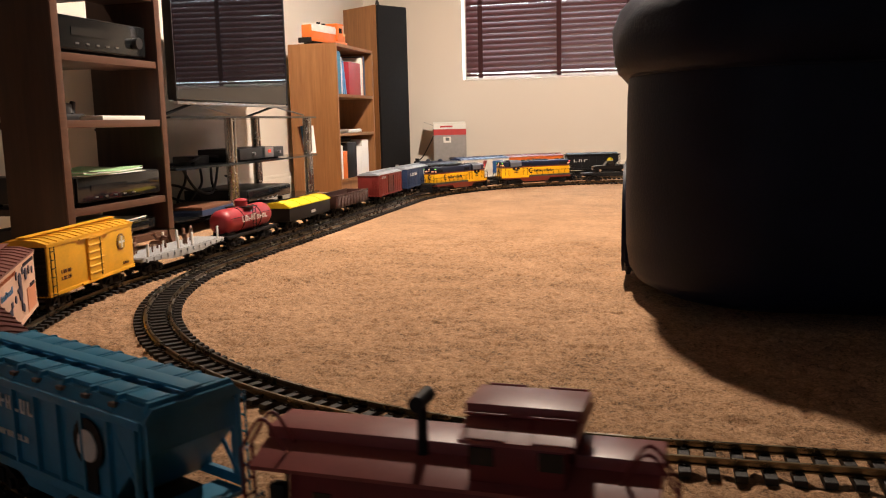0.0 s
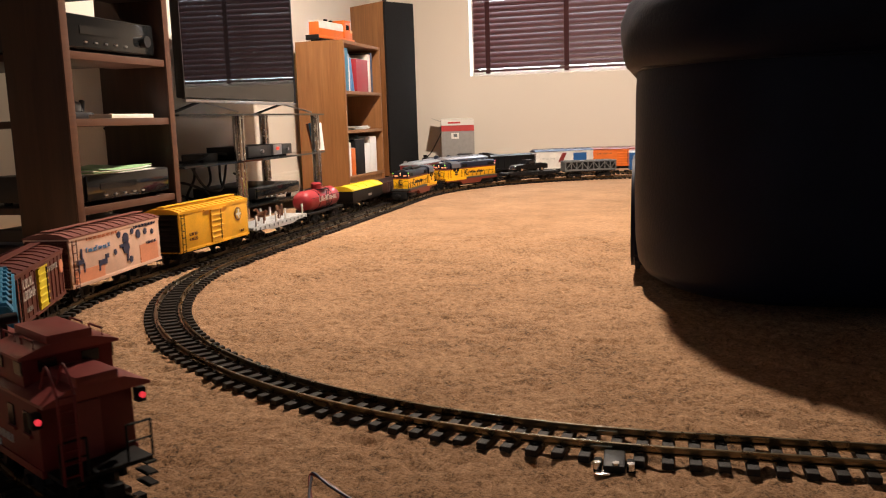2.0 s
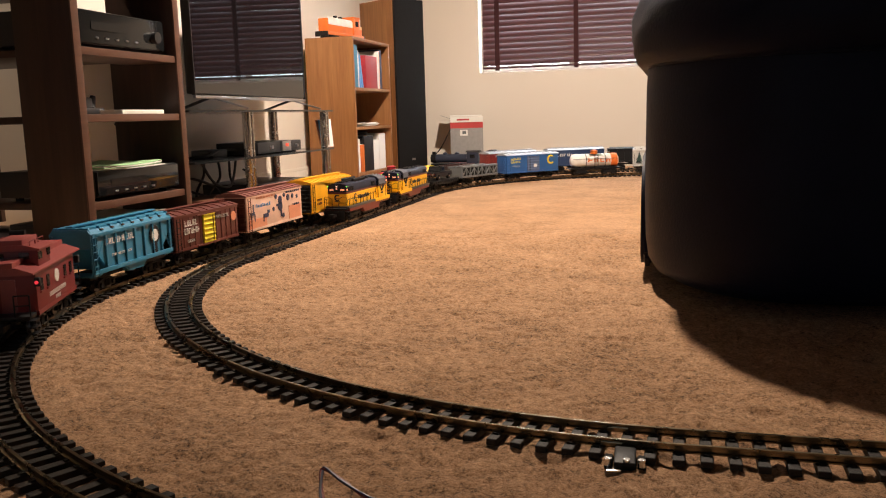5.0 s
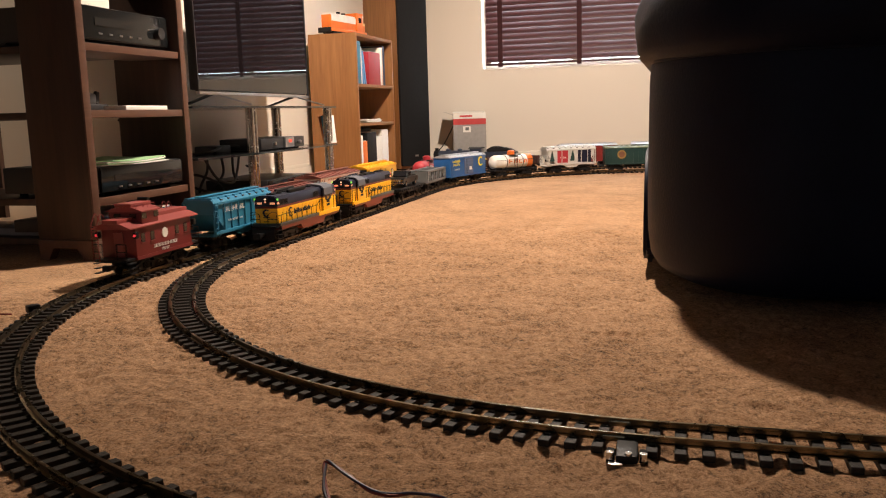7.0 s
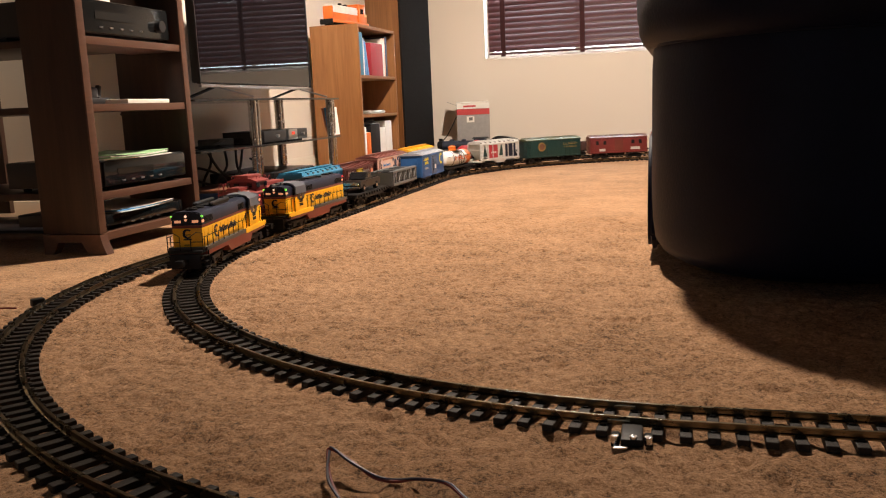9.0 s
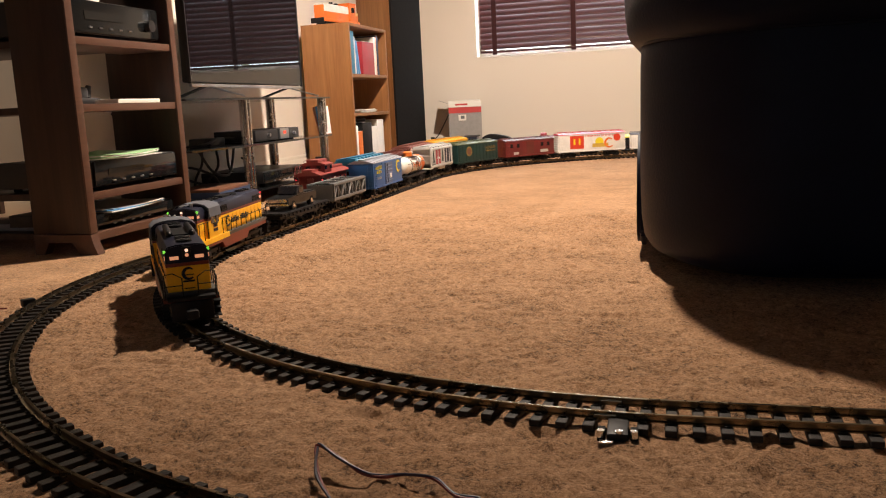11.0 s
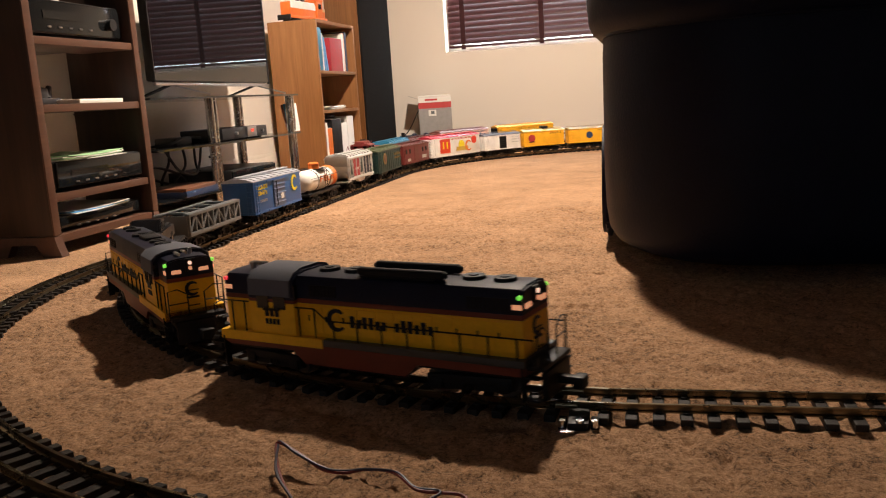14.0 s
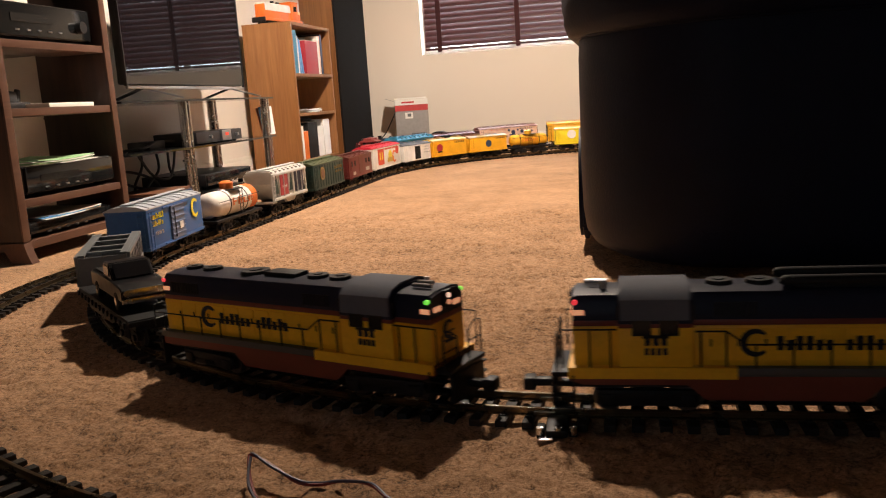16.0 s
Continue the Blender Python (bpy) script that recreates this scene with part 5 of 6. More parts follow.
    for s in (-1, 1):
        tk = truck(c, s * 0.160, 0.092, 0.0175)
        for y in (-1, 1):
            b = B()
            box(b, 0, y * 0.038, 0.024, 0.118, 0.006, 0.012, 0.002)
            for k in (-1, 1):
                box(b, k * 0.046, y * 0.040, 0.0175, 0.018, 0.006, 0.016, 0.003)
            part("journal_beam", b, CAR_BLACK, tk)
    return c


def B_emblem():
    b = B()
    crescent(0.0125, 0.006)(b)
    box(b, 0, -0.0002, -0.014, 0.022, 0.001, 0.0025)
    return b


# ---- the caboose ----
def caboose():
    c = car_thing("toy_caboose", "dark red caboose with a cupola and a white round emblem")
    L, w, z0, z1 = 0.246, 0.096, 0.038, 0.118
    b = B()
    box(b, 0, 0, (z0 + z1) / 2, L, w, z1 - z0, 0.0015)
    box(b, 0, 0, z0 + 0.004, L + 0.002, w + 0.003, 0.008)
    part("body", b, CABOOSE_RED, c)
    hw = w / 2 + 0.006
    b = B()
    prism(b, [(-hw, z1 - 0.002), (-hw, z1 + 0.001), (-hw * 0.5, z1 + 0.0115), (0, z1 + 0.014), (hw * 0.5, z1 + 0.0115), (hw, z1 + 0.001), (hw, z1 - 0.002)], "x", -L / 2 - 0.030, L / 2 + 0.030)
    part("roof", b, SHEEN_RED, c, "red arched roof with a wide overhang, lamp sheen in its colour")
    CUP = -0.055
    cup = part("cupola", box(B(), 0, 0, z1 + 0.020, 0.070, w - 0.004, 0.032, 0.002), CABOOSE_RED, c)
    b = B()
    hw2 = w / 2 + 0.003
    prism(b, [(-hw2, 0.034), (-hw2, 0.037), (-hw2 * 0.5, 0.0445), (0, 0.047), (hw2 * 0.5, 0.0445), (hw2, 0.037), (hw2, 0.034)], "x", -0.041, 0.041)
    bmesh.ops.translate(b, verts=b.verts, vec=(0, 0, z1))
    part("cupola_roof", b, SHEEN_RED, cup)
    part("cupola_board", box(B(), 0, 0, z1 + 0.050, 0.086, 0.046, 0.009, 0.001), SHEEN_RED, cup)
    for s in (-1, 1):
        for x in (-0.025, 0.025):
            part("cupola_window", box(B(), x, s * (w / 2 - 0.0015), z1 + 0.024, 0.018, 0.002, 0.013), GLASS_DARK, cup)
        for y in (-0.022, 0.022):
            part("cupola_window", box(B(), s * 0.0355, y, z1 + 0.024, 0.002, 0.018, 0.012), GLASS_DARK, cup)
        b = B()
        for x in (-0.024, 0.024):
            tube(b, [(x - 0.015, s * 0.035, z1 + 0.043), (x - 0.015, s * 0.035, z1 + 0.051), (x + 0.015, s * 0.035, z1 + 0.051), (x + 0.015, s * 0.035, z1 + 0.043)], 0.0012, 6)
        part("roof_grab", b, CABOOSE_RED, cup)
    part("running_board", box(B(), 0.068, 0, z1 + 0.0165, 0.172, 0.042, 0.010, 0.001), SHEEN_RED, c)
    part("running_board", box(B(), -0.123, 0, z1 + 0.0165, 0.062, 0.042, 0.010, 0.001), SHEEN_RED, c)
    cup.matrix_local = pose(CUP, 0, 0)
    b = B()
    rod(b, (0.022, 0.022, z1 + 0.004), (0.022, 0.022, z1 + 0.050), 0.0042, 12)
    rod(b, (0.022, 0.008, z1 + 0.054), (0.022, 0.036, z1 + 0.054), 0.0062, 12)
    rod(b, (0.022, 0.022, z1 + 0.006), (0.022, 0.022, z1 + 0.012), 0.008, 12, 0.005)
    part("smokestack", b, CAR_BLACK, c, "black stove pipe")
    for s in (-1, 1):
        for x in (-0.095, -0.055, 0.055, 0.095):
            wn = part("side_window", box(B(), x, s * (w / 2 + 0.0005), 0.090, 0.015, 0.002, 0.022), GLASS_DARK, c)
            part("window_trim", box(B(), x, s * (w / 2 + 0.001), 0.0765, 0.020, 0.004, 0.003), CABOOSE_RED, wn)
        part("platform", box(B(), s * (L / 2 + 0.020), 0, 0.042, 0.042, w - 0.006, 0.005, 0.001), CAR_BLACK, c)
        part("end_door", box(B(), s * (L / 2 + 0.0008), 0, 0.074, 0.002, 0.026, 0.062), SHEEN_RED, c)
        b = B()
        for y in (-0.046, -0.020, 0.020, 0.046):
            rod(b, (s * (L / 2 + 0.039), y, 0.043), (s * (L / 2 + 0.039), y, 0.082), 0.0013, 6)
        for y in (-1, 1):
            rod(b, (s * (L / 2 + 0.039), y * 0.046, 0.082), (s * (L / 2 + 0.039), y * 0.020, 0.082), 0.0013, 6)
            rod(b, (s * (L / 2 + 0.039), y * 0.046, 0.064), (s * (L / 2 + 0.039), y * 0.020, 0.064), 0.0011, 6)
        part("end_rail", b, CAR_BLACK, c)
        b = B()
        for y in (0.028, 0.044):
            tube(b, smooth_line([(s * (L / 2 + 0.040), y, 0.040), (s * (L / 2 + 0.042), y, 0.12), (s * (L / 2 + 0.040), y, z1 + 0.012), (s * (L / 2 + 0.022), y, z1 + 0.036), (s * (L / 2 + 0.004), y, z1 + 0.012)], 5), 0.0014, 6)
        for k in range(7):
            rod(b, (s * (L / 2 + 0.041), 0.028, 0.048 + k * 0.013), (s * (L / 2 + 0.041), 0.044, 0.048 + k * 0.013), 0.0011, 6)
        part("ladder", b, CABOOSE_RED, c, "curved end ladder")
        for y in (-1, 1):
            b = B()
            for k in range(3):
                box(b, s * (L / 2 + 0.022), y * 0.046, 0.010 + k * 0.012, 0.026, 0.012, 0.002)
            part("steps", b, CAR_BLACK, c)
            lm = part("marker_lamp", box(B(), s * (L / 2 + 0.006), y * (w / 2 + 0.005), 0.100, 0.012, 0.010, 0.016, 0.002), CAR_BLACK, c)
            if s < 0:
                part("lens", rod(B(), (s * (L / 2 + 0.010), y * (w / 2 + 0.005), 0.100), (s * (L / 2 + 0.014), y * (w / 2 + 0.005), 0.100), 0.0032, 12), LAMP_RED, lm, "glowing red lens")
    on_side(c, "emblem", disc(0.0125), 0.0, 0.090, 0, WHITE_P, w / 2, "white round emblem")
    on_side(c, "lettering", word(0.105, 0.0085, 16, 4), 0.0, 0.062, 0, WHITE_P, w / 2)
    on_side(c, "lettering", word(0.034, 0.007, 5, 5), 0.0, 0.050, 0, WHITE_P, w / 2)
    part("tool_box", box(B(), 0, 0, 0.030, 0.075, 0.07, 0.014, 0.002), CAR_BLACK, c)
    running_gear(c, L + 0.045, coupler=0.03)
    return c


# ---- special loads ----
def pickup():
    p = thing("toy_pickup", "black toy pickup truck with chrome bumper and grille", "toy truck")
    def body(pts, w, mt, name, **k):
        b = B()
        prism(b, pts, "y", -w / 2, w / 2)
        bmesh.ops.bevel(b, geom=b.edges[:], offset=0.0022, segments=2, affect="EDGES")
        return part(name, b, mt, p, **k)
    gloss = mat("gloss_black", (0.005, 0.005, 0.006), 0.30)
    gloss.node_tree.nodes["Principled BSDF"].inputs["Specular IOR Level"].default_value = 0.3
    body([(-0.112, 0.016), (-0.112, 0.043), (-0.018, 0.043), (0.045, 0.043), (0.100, 0.040), (0.108, 0.034), (0.108, 0.016)], 0.078, gloss, "body")
    body([(-0.026, 0.042), (-0.020, 0.069), (0.016, 0.070), (0.040, 0.042)], 0.070, gloss, "cab")
    part("windscreen", box(B(), 0, 0, 0, 0.002, 0.058, 0.028, 0, pose(0.0305, 0, 0.0565, 0, -40, 0)), GLASS_DARK, p)
    part("cargo_bed", box(B(), -0.070, 0, 0.0445, 0.072, 0.062, 0.004), RUBBER, p)
    part("grille", box(B(), 0.1085, 0, 0.031, 0.003, 0.062, 0.012, 0.001), CHROME, p)
    part("bumper", box(B(), 0.112, 0, 0.019, 0.006, 0.080, 0.008, 0.002), CHROME, p, "chrome bumper")
    for s in (-1, 1):
        part("headlamp", rod(B(), (0.108, s * 0.031, 0.031), (0.1115, s * 0.031, 0.031), 0.005, 12), CHROME, p)
        part("side_window", box(B(), 0.002, s * 0.0352, 0.056, 0.034, 0.002, 0.016), GLASS_DARK, p)
        for x in (-0.068, 0.070):
            wl = part("wheel", rod(B(), (x, s * 0.028, 0.0145), (x, s * 0.040, 0.0145), 0.0145, 20), RUBBER, p)
            part("hubcap", rod(B(), (x, s * 0.0395, 0.0145), (x, s * 0.0412, 0.0145), 0.0075, 14), CHROME, wl)
    return p


def gondola_truss(label, mt):
    c = car_thing("toy_ore_car", label)
    L, w, z0, z1 = 0.320, 0.098, 0.042, 0.096
    part("floor", box(B(), 0, 0, z0, L, w, 0.006, 0.001), mt, c)
    for s in (-1, 1):
        b = B()
        box(b, 0, s * w / 2, z1, L, 0.007, 0.008, 0.001)
        box(b, 0, s * w / 2, z0 + 0.003, L, 0.007, 0.010, 0.001)
        n = 9
        for k in range(n + 1):
            x = -L / 2 + 0.004 + (L - 0.008) * k / n
            box(b, x, s * w / 2, (z0 + z1) / 2, 0.005, 0.006, z1 - z0)
            if k < n:
                x2 = x + (L - 0.008) / n
                za, zb = (z0 + 0.006, z1 - 0.004) if k % 2 else (z1 - 0.004, z0 + 0.006)
                rod(b, (x, s * w / 2, za), (x2, s * w / 2, zb), 0.0026, 6)
        part("side_truss", b, mt, c)
        part("inner_wall", box(B(), 0, s * (w / 2 - 0.009), z0 + 0.024, L - 0.01, 0.003, 0.045), CAR_BLACK, c)
        b = B()
        box(b, s * (L / 2 - 0.002), 0, (z0 + z1) / 2, 0.004, w - 0.008, z1 - z0)
        part("end_wall", b, mt, c)
    b = B()
    for x in (-0.115, -0.04, 0.04, 0.115):
        box(b, x, 0, z1 + 0.002, 0.012, w - 0.004, 0.005, 0.001)
    for s in (-1, 1):
        box(b, 0, s * 0.040, z1 + 0.003, L - 0.006, 0.014, 0.004, 0.001)
    part("top_frame", b, mt, c)
    running_gear(c, L)
    return c


def gondola(label, mt, load=None):
    c = car_thing("toy_gondola", label)
    L, w, z0, z1 = 0.39, 0.102, 0.040, 0.088
    part("floor", box(B(), 0, 0, z0, L, w, 0.006), mt, c)
    b = B()
    for s in (-1, 1):
        box(b, 0, s * w / 2, (z0 + z1) / 2, L, 0.004, z1 - z0, 0.001)
        box(b, 0, s * w / 2, z1, L, 0.008, 0.005, 0.001)
        for k in range(11):
            x = -L / 2 + 0.01 + (L - 0.02) * k / 10
            box(b, x, s * (w / 2 + 0.003), (z0 + z1) / 2, 0.005, 0.004, z1 - z0)
            if k < 10:
                rod(b, (x, s * (w / 2 + 0.003), z0 + 0.004), (x + (L - 0.02) / 10, s * (w / 2 + 0.003), z1 - 0.004), 0.0022, 5)
    part("side_wall", b, mt, c)
    for s in (-1, 1):
        part("end_wall", box(B(), s * L / 2, 0, (z0 + z1) / 2, 0.005, w, z1 - z0, 0.001), mt, c)
    running_gear(c, L)
    return c


def covered_gondola(label):
    c = car_thing("toy_covered_gondola", label)
    L, w = 0.39, 0.100
    part("body", box(B(), 0, 0, 0.062, L, w, 0.048, 0.002), CAR_BLACK, c)
    b = B()
    prism(b, [(-0.052, 0.085), (-0.052, 0.089), (-0.03, 0.102), (0, 0.106), (0.03, 0.102), (0.052, 0.089), (0.052, 0.085)], "x", -L / 2 - 0.002, L / 2 + 0.002)
    for k in range(5):
        x = -L / 2 + 0.01 + (L - 0.02) * k / 4
        prism(b, [(-0.053, 0.086), (-0.053, 0.091), (-0.03, 0.104), (0, 0.108), (0.03, 0.104), (0.053, 0.091), (0.053, 0.086)], "x", x - 0.003, x + 0.003)
    part("cover", b, LEMON, c, "lemon yellow arched cover")
    on_side(c, "mark", plate(0.04, 0.01), 0.02, 0.055, 0, GREY_LETTER, w / 2)
    running_gear(c, L)
    return c


def stake_flat():
    c = flat("pale grey flat car with white stakes and brown toy animals", GREY_FLAT, 0.42, 0.100)
    for k in range(6):
        for s in (-1, 1):
            if (k + s) % 3:
                part("stake", box(B(), -0.18 + k * 0.072, s * 0.046, 0.066, 0.007, 0.005, 0.036 + 0.006 * (k % 2), 0.001), WHITE_P, c)
    return c


def toy_animal(m):
    a = thing("toy_animal", "small brown toy horse standing on the flat car", "toy animal", "toy animals on the flat car", m)
    b = B()
    box(b, 0, 0, 0.026, 0.030, 0.010, 0.012, 0.004)
    part("body", b, BROWN, a)
    part("head", rod(B(), (0.016, 0, 0.041), (0.027, 0, 0.037), 0.0045, 8, 0.003), BROWN, a)
    part("neck", rod(B(), (0.011, 0, 0.028), (0.018, 0, 0.042), 0.0045, 8), BROWN, a)
    for x in (-0.011, 0.011):
        for y in (-0.003, 0.003):
            part("leg", rod(B(), (x, y, 0.0), (x, y, 0.024), 0.002, 6), BROWN, a)
    part("tail", rod(B(), (-0.015, 0, 0.028), (-0.020, 0, 0.014), 0.002, 6), BROWN, a)
    return a


# ---- the two trains: things with their places behind (inner) or ahead (outer) of the first ----
inner_train, outer_train = [], []
loco_a = locomotive("yellow and navy toy diesel with vermilion sill, roof tanks, leading", "tanks")
loco_b = locomotive("yellow and navy toy diesel with vermilion sill, round roof fans, second", "fans")
for lo in (loco_a, loco_b):
    lo.scale = (0.93, 0.93, 0.93)
inner_train += [(loco_a, 0.0, 180, 0.16), (loco_b, 0.605, 0, 0.16)]

tf = flat("black flat car carrying a toy pickup", CAR_BLACK, 0.37)
inner_train.append((tf, 1.113, 0, 0.115))
truck_load = pickup()
g = gondola_truss("grey open ore car with lattice sides", GUN_GREY)
inner_train.append((g, 1.50, 0, 0.095))
c = boxcar("blue boxcar with silver roof and yellow crescent", BOX_BLUE, PALE_ROOF, door=mat("dull_blue_door", (0.10, 0.14, 0.24), 0.5), L=0.365, z1=0.138)
on_side(c, "lettering", word(0.075, 0.014, 8, 2, False), -0.125, 0.118, 0, LEMON, 0.054)
on_side(c, "lettering", word(0.065, 0.013, 6, 3, False), -0.125, 0.100, 0, LEMON, 0.054)
on_side(c, "lettering", word(0.05, 0.008, 6, 5), -0.120, 0.075, 0, GREY_LETTER, 0.054)
on_side(c, "emblem", crescent(0.026, 0.011), 0.125, 0.105, 0, LEMON, 0.054, "yellow crescent emblem")
on_side(c, "mark", plate(0.022, 0.018), 0.012, 0.075, 0, WHITE_P, 0.058)
inner_train.append((c, 1.935, 0, 0.115))
bands_mt = ORANGE
c = tankcar("white tank car with orange ends and orange dome", WHITE_P, ORANGE, 0.325, 0.041, ((-0.135, -0.095),))
on_side(c, "lettering", word(0.15, 0.024, 4, 9, False), 0.02, 0.087, 0, ORANGE, 0.0425)
inner_train.append((c, 2.378, 0, 0.095))
c = hopper("white covered hopper with red, green and navy panels", HOPPER_WHITE, HOPPER_WHITE, 0.325, z1=0.140)
on_side(c, "red_panel", plate(0.072, 0.074), -0.055, 0.097, 0, TANK_RED, 0.050)
on_side(c, "navy_panel", plate(0.085, 0.074), 0.085, 0.097, 0, NAVY, 0.050)
on_side(c, "green_mark", lambda b: prism(b, [(-0.018, -0.03), (0.018, -0.03), (0, 0.036)], "y", -0.0007, 0.0007), 0.008, 0.100, 0, GREEN_P, 0.050)
on_side(c, "green_mark", lambda b: prism(b, [(-0.016, -0.03), (0.016, -0.03), (0, 0.036)], "y", -0.0007, 0.0007), -0.125, 0.100, 0, GREEN_P, 0.050)
on_side(c, "lettering", word(0.04, 0.010, 4, 9), -0.055, 0.090, 0, WHITE_P, 0.0515)
inner_train.append((c, 2.780, 0, 0.095))
c = boxcar("deep green boxcar with a gold round emblem", GREEN_P, mat("green_roof", (0.10, 0.12, 0.06), 0.55), L=0.365, z1=0.134, post=12, ribs=12)
on_side(c, "emblem", disc(0.026, 28), -0.085, 0.096, 0, DULL_GOLD, 0.054, "gold round emblem")
on_side(c, "emblem_centre", disc(0.018, 28), -0.085, 0.096, 0, BROWN, 0.0552)
on_side(c, "lettering", word(0.10, 0.014, 9, 2, False), 0.11, 0.108, 0, DULL_GOLD, 0.054)
on_side(c, "lettering", word(0.09, 0.010, 8, 3, False), 0.11, 0.090, 0, DULL_GOLD, 0.054)
inner_train.append((c, 3.198, 0, 0.112))
c = boxcar("brick red service car with small paired windows", SERVICE_RED, BROWN_RED, L=0.345, z1=0.126, ribs=11)
for u in (-0.13, -0.085, 0.085, 0.13):
    on_side(c, "side_window", plate(0.018, 0.022), u, 0.098, 0, CAR_BLACK, 0.052)
on_side(c, "mark", plate(0.055, 0.016), 0.10, 0.060, 0, GREY_LETTER, 0.052)
on_side(c, "mark", plate(0.035, 0.014), -0.10, 0.055, 0, GREY_LETTER, 0.052)
on_side(c, "end_door", plate(0.05, 0.08), 0.0, 0.09, 0, BROWN_RED, 0.052)
inner_train.append((c, 3.632, 0, 0.105))
c = boxcar("white boxcar with red roof and bright red and yellow pictures", WHITE_P, mat("signal_red", (0.55, 0.03, 0.05), 0.4), L=0.41, z1=0.138, ribs=10, ends=WHITE_P)
RED_S = mat("picture_red", (0.60, 0.05, 0.02), 0.45)
on_side(c, "red_square", plate(0.085, 0.080), -0.095, 0.094, 0, RED_S, 0.052, "red square picture panel")
for q in (-1, 1):
    on_side(c, "yellow_mark", plate(0.010, 0.036), -0.095 + q * 0.016, 0.096, 0, LEMON, 0.0535)
on_side(c, "yellow_picture", disc(0.026), 0.045, 0.090, 0, LEMON, 0.052)
on_side(c, "yellow_picture", plate(0.10, 0.022), 0.05, 0.070, 0, GOLD, 0.0528)
on_side(c, "red_picture", crescent(0.030, 0.012), 0.105, 0.082, 0, ORANGE, 0.0532)
on_side(c, "red_picture", disc(0.022), 0.155, 0.112, 0, RED_S, 0.052)
on_side(c, "lettering", word(0.18, 0.009, 16, 3), 0.045, 0.127, 0, RED_S, 0.052)
inner_train.append((c, 4.062, 0, 0.137))
c = boxcar("white boxcar with black roof and black door", WHITE_P, TARP, L=0.255, z1=0.120, door=CAR_BLACK, doorw=0.045, ribs=0)
for v in (0.105, 0.090, 0.074):
    on_side(c, "lettering", word(0.05, 0.006, 6, int(v * 1000)), 0.09, v, 0, GREY_LETTER, 0.052)
inner_train.append((c, 4.445, 0, 0.06))
c = boxcar("short orange-yellow reefer with red and black emblem", CAR_YELLOW, GOLD, L=0.26, z1=0.122, ribs=0)
on_side(c, "emblem", disc(0.022), -0.080, 0.084, 0, TANK_RED, 0.052)
on_side(c, "emblem_bar", plate(0.036, 0.006), -0.080, 0.062, 0, CAR_BLACK, 0.0535)
on_side(c, "lettering", word(0.075, 0.009, 8, 3), 0.075, 0.108, 0, BROWN, 0.052)
part("roof_hatch", box(B(), -0.02, 0, 0.142, 0.035, 0.05, 0.014, 0.002), CAR_BLACK, c)
inner_train.append((c, 4.738, 0, 0.062))
c = boxcar("short orange-yellow reefer with a round blue emblem", CAR_YELLOW, mat("tan_roof", (0.34, 0.20, 0.05), 0.5), L=0.255, z1=0.118, ribs=0)
on_side(c, "emblem", disc(0.020), 0.0, 0.080, 0, DK_BLUE, 0.052, "round blue emblem")
on_side(c, "lettering", word(0.06, 0.007, 8, 3), 0.085, 0.106, 0, BROWN, 0.052)
inner_train.append((c, 5.035, 0, 0.06))
bands_mt = CAR_YELLOW
c = tankcar("orange-yellow tank car with orange lettering", CAR_YELLOW, CAR_YELLOW, 0.265, 0.036)
on_side(c, "lettering", word(0.10, 0.018, 6, 3), 0.0, 0.080, 0, ORANGE, 0.0365)
inner_train.append((c, 5.33, 0, 0.062))
c = boxcar("lemon yellow boxcar with a white round emblem", LEMON, CAR_YELLOW, L=0.37, z1=0.126, ribs=10)
on_side(c, "emblem", disc(0.026), -0.09, 0.095, 0, WHITE_P, 0.052)
inner_train.append((c, 5.69, 0, 0.117))

cb = caboose()
outer_train.append((cb, 0.085, 0, 0.10))
c = hopper("teal covered hopper with white lettering", TEAL, TEAL, 0.360, 0.104, 0.048, 0.137, 9)
on_side(c, "lettering", word(0.125, 0.014, 9, 4), -0.065, 0.113, 0, WHITE_P, 0.0508)
on_side(c, "lettering", word(0.085, 0.006, 10, 5), -0.060, 0.080, 0, WHITE_P, 0.0508)
on_side(c, "emblem", disc(0.024, 20), 0.090, 0.100, 0, CAR_BLACK, 0.0505, "black keyhole emblem with white centre")
on_side(c, "emblem_stem", plate(0.022, 0.050), 0.090, 0.072, 0, CAR_BLACK, 0.0505)
on_side(c, "emblem_centre", disc(0.015, 18), 0.090, 0.099, 0, WHITE_P, 0.0518)
outer_train.append((c, 0.506, 0, 0.112))
c = boxcar("brown boxcar with a yellow door and white lettering", BROWN_RED, BROWN_RED, L=0.335, w=0.100, z1=0.130, door=LEMON, doorw=0.060, post=12, ends=CAR_BLACK)
on_side(c, "lettering", word(0.066, 0.016, 5, 2), -0.092, 0.108, 0, WHITE_P, 0.0523)
on_side(c, "lettering", word(0.076, 0.016, 7, 3), -0.089, 0.087, 0, WHITE_P, 0.0523)
on_side(c, "lettering", word(0.035, 0.008, 6, 4), -0.095, 0.060, 0, GREY_LETTER, 0.0523)
on_side(c, "lettering", word(0.075, 0.010, 9, 5), 0.075, 0.108, 0, GREY_LETTER, 0.0523)
on_side(c, "emblem", disc(0.014), 0.138, 0.100, 0, SALMON, 0.0523)
outer_train.append((c, 0.862, 0, 0.10))
c = boxcar("blush white boxcar with dark blue painted figures", PINK, PINK_ROOF, L=0.400, ribs=12, ends=BROWN_RED)
rnd = random.Random(4)
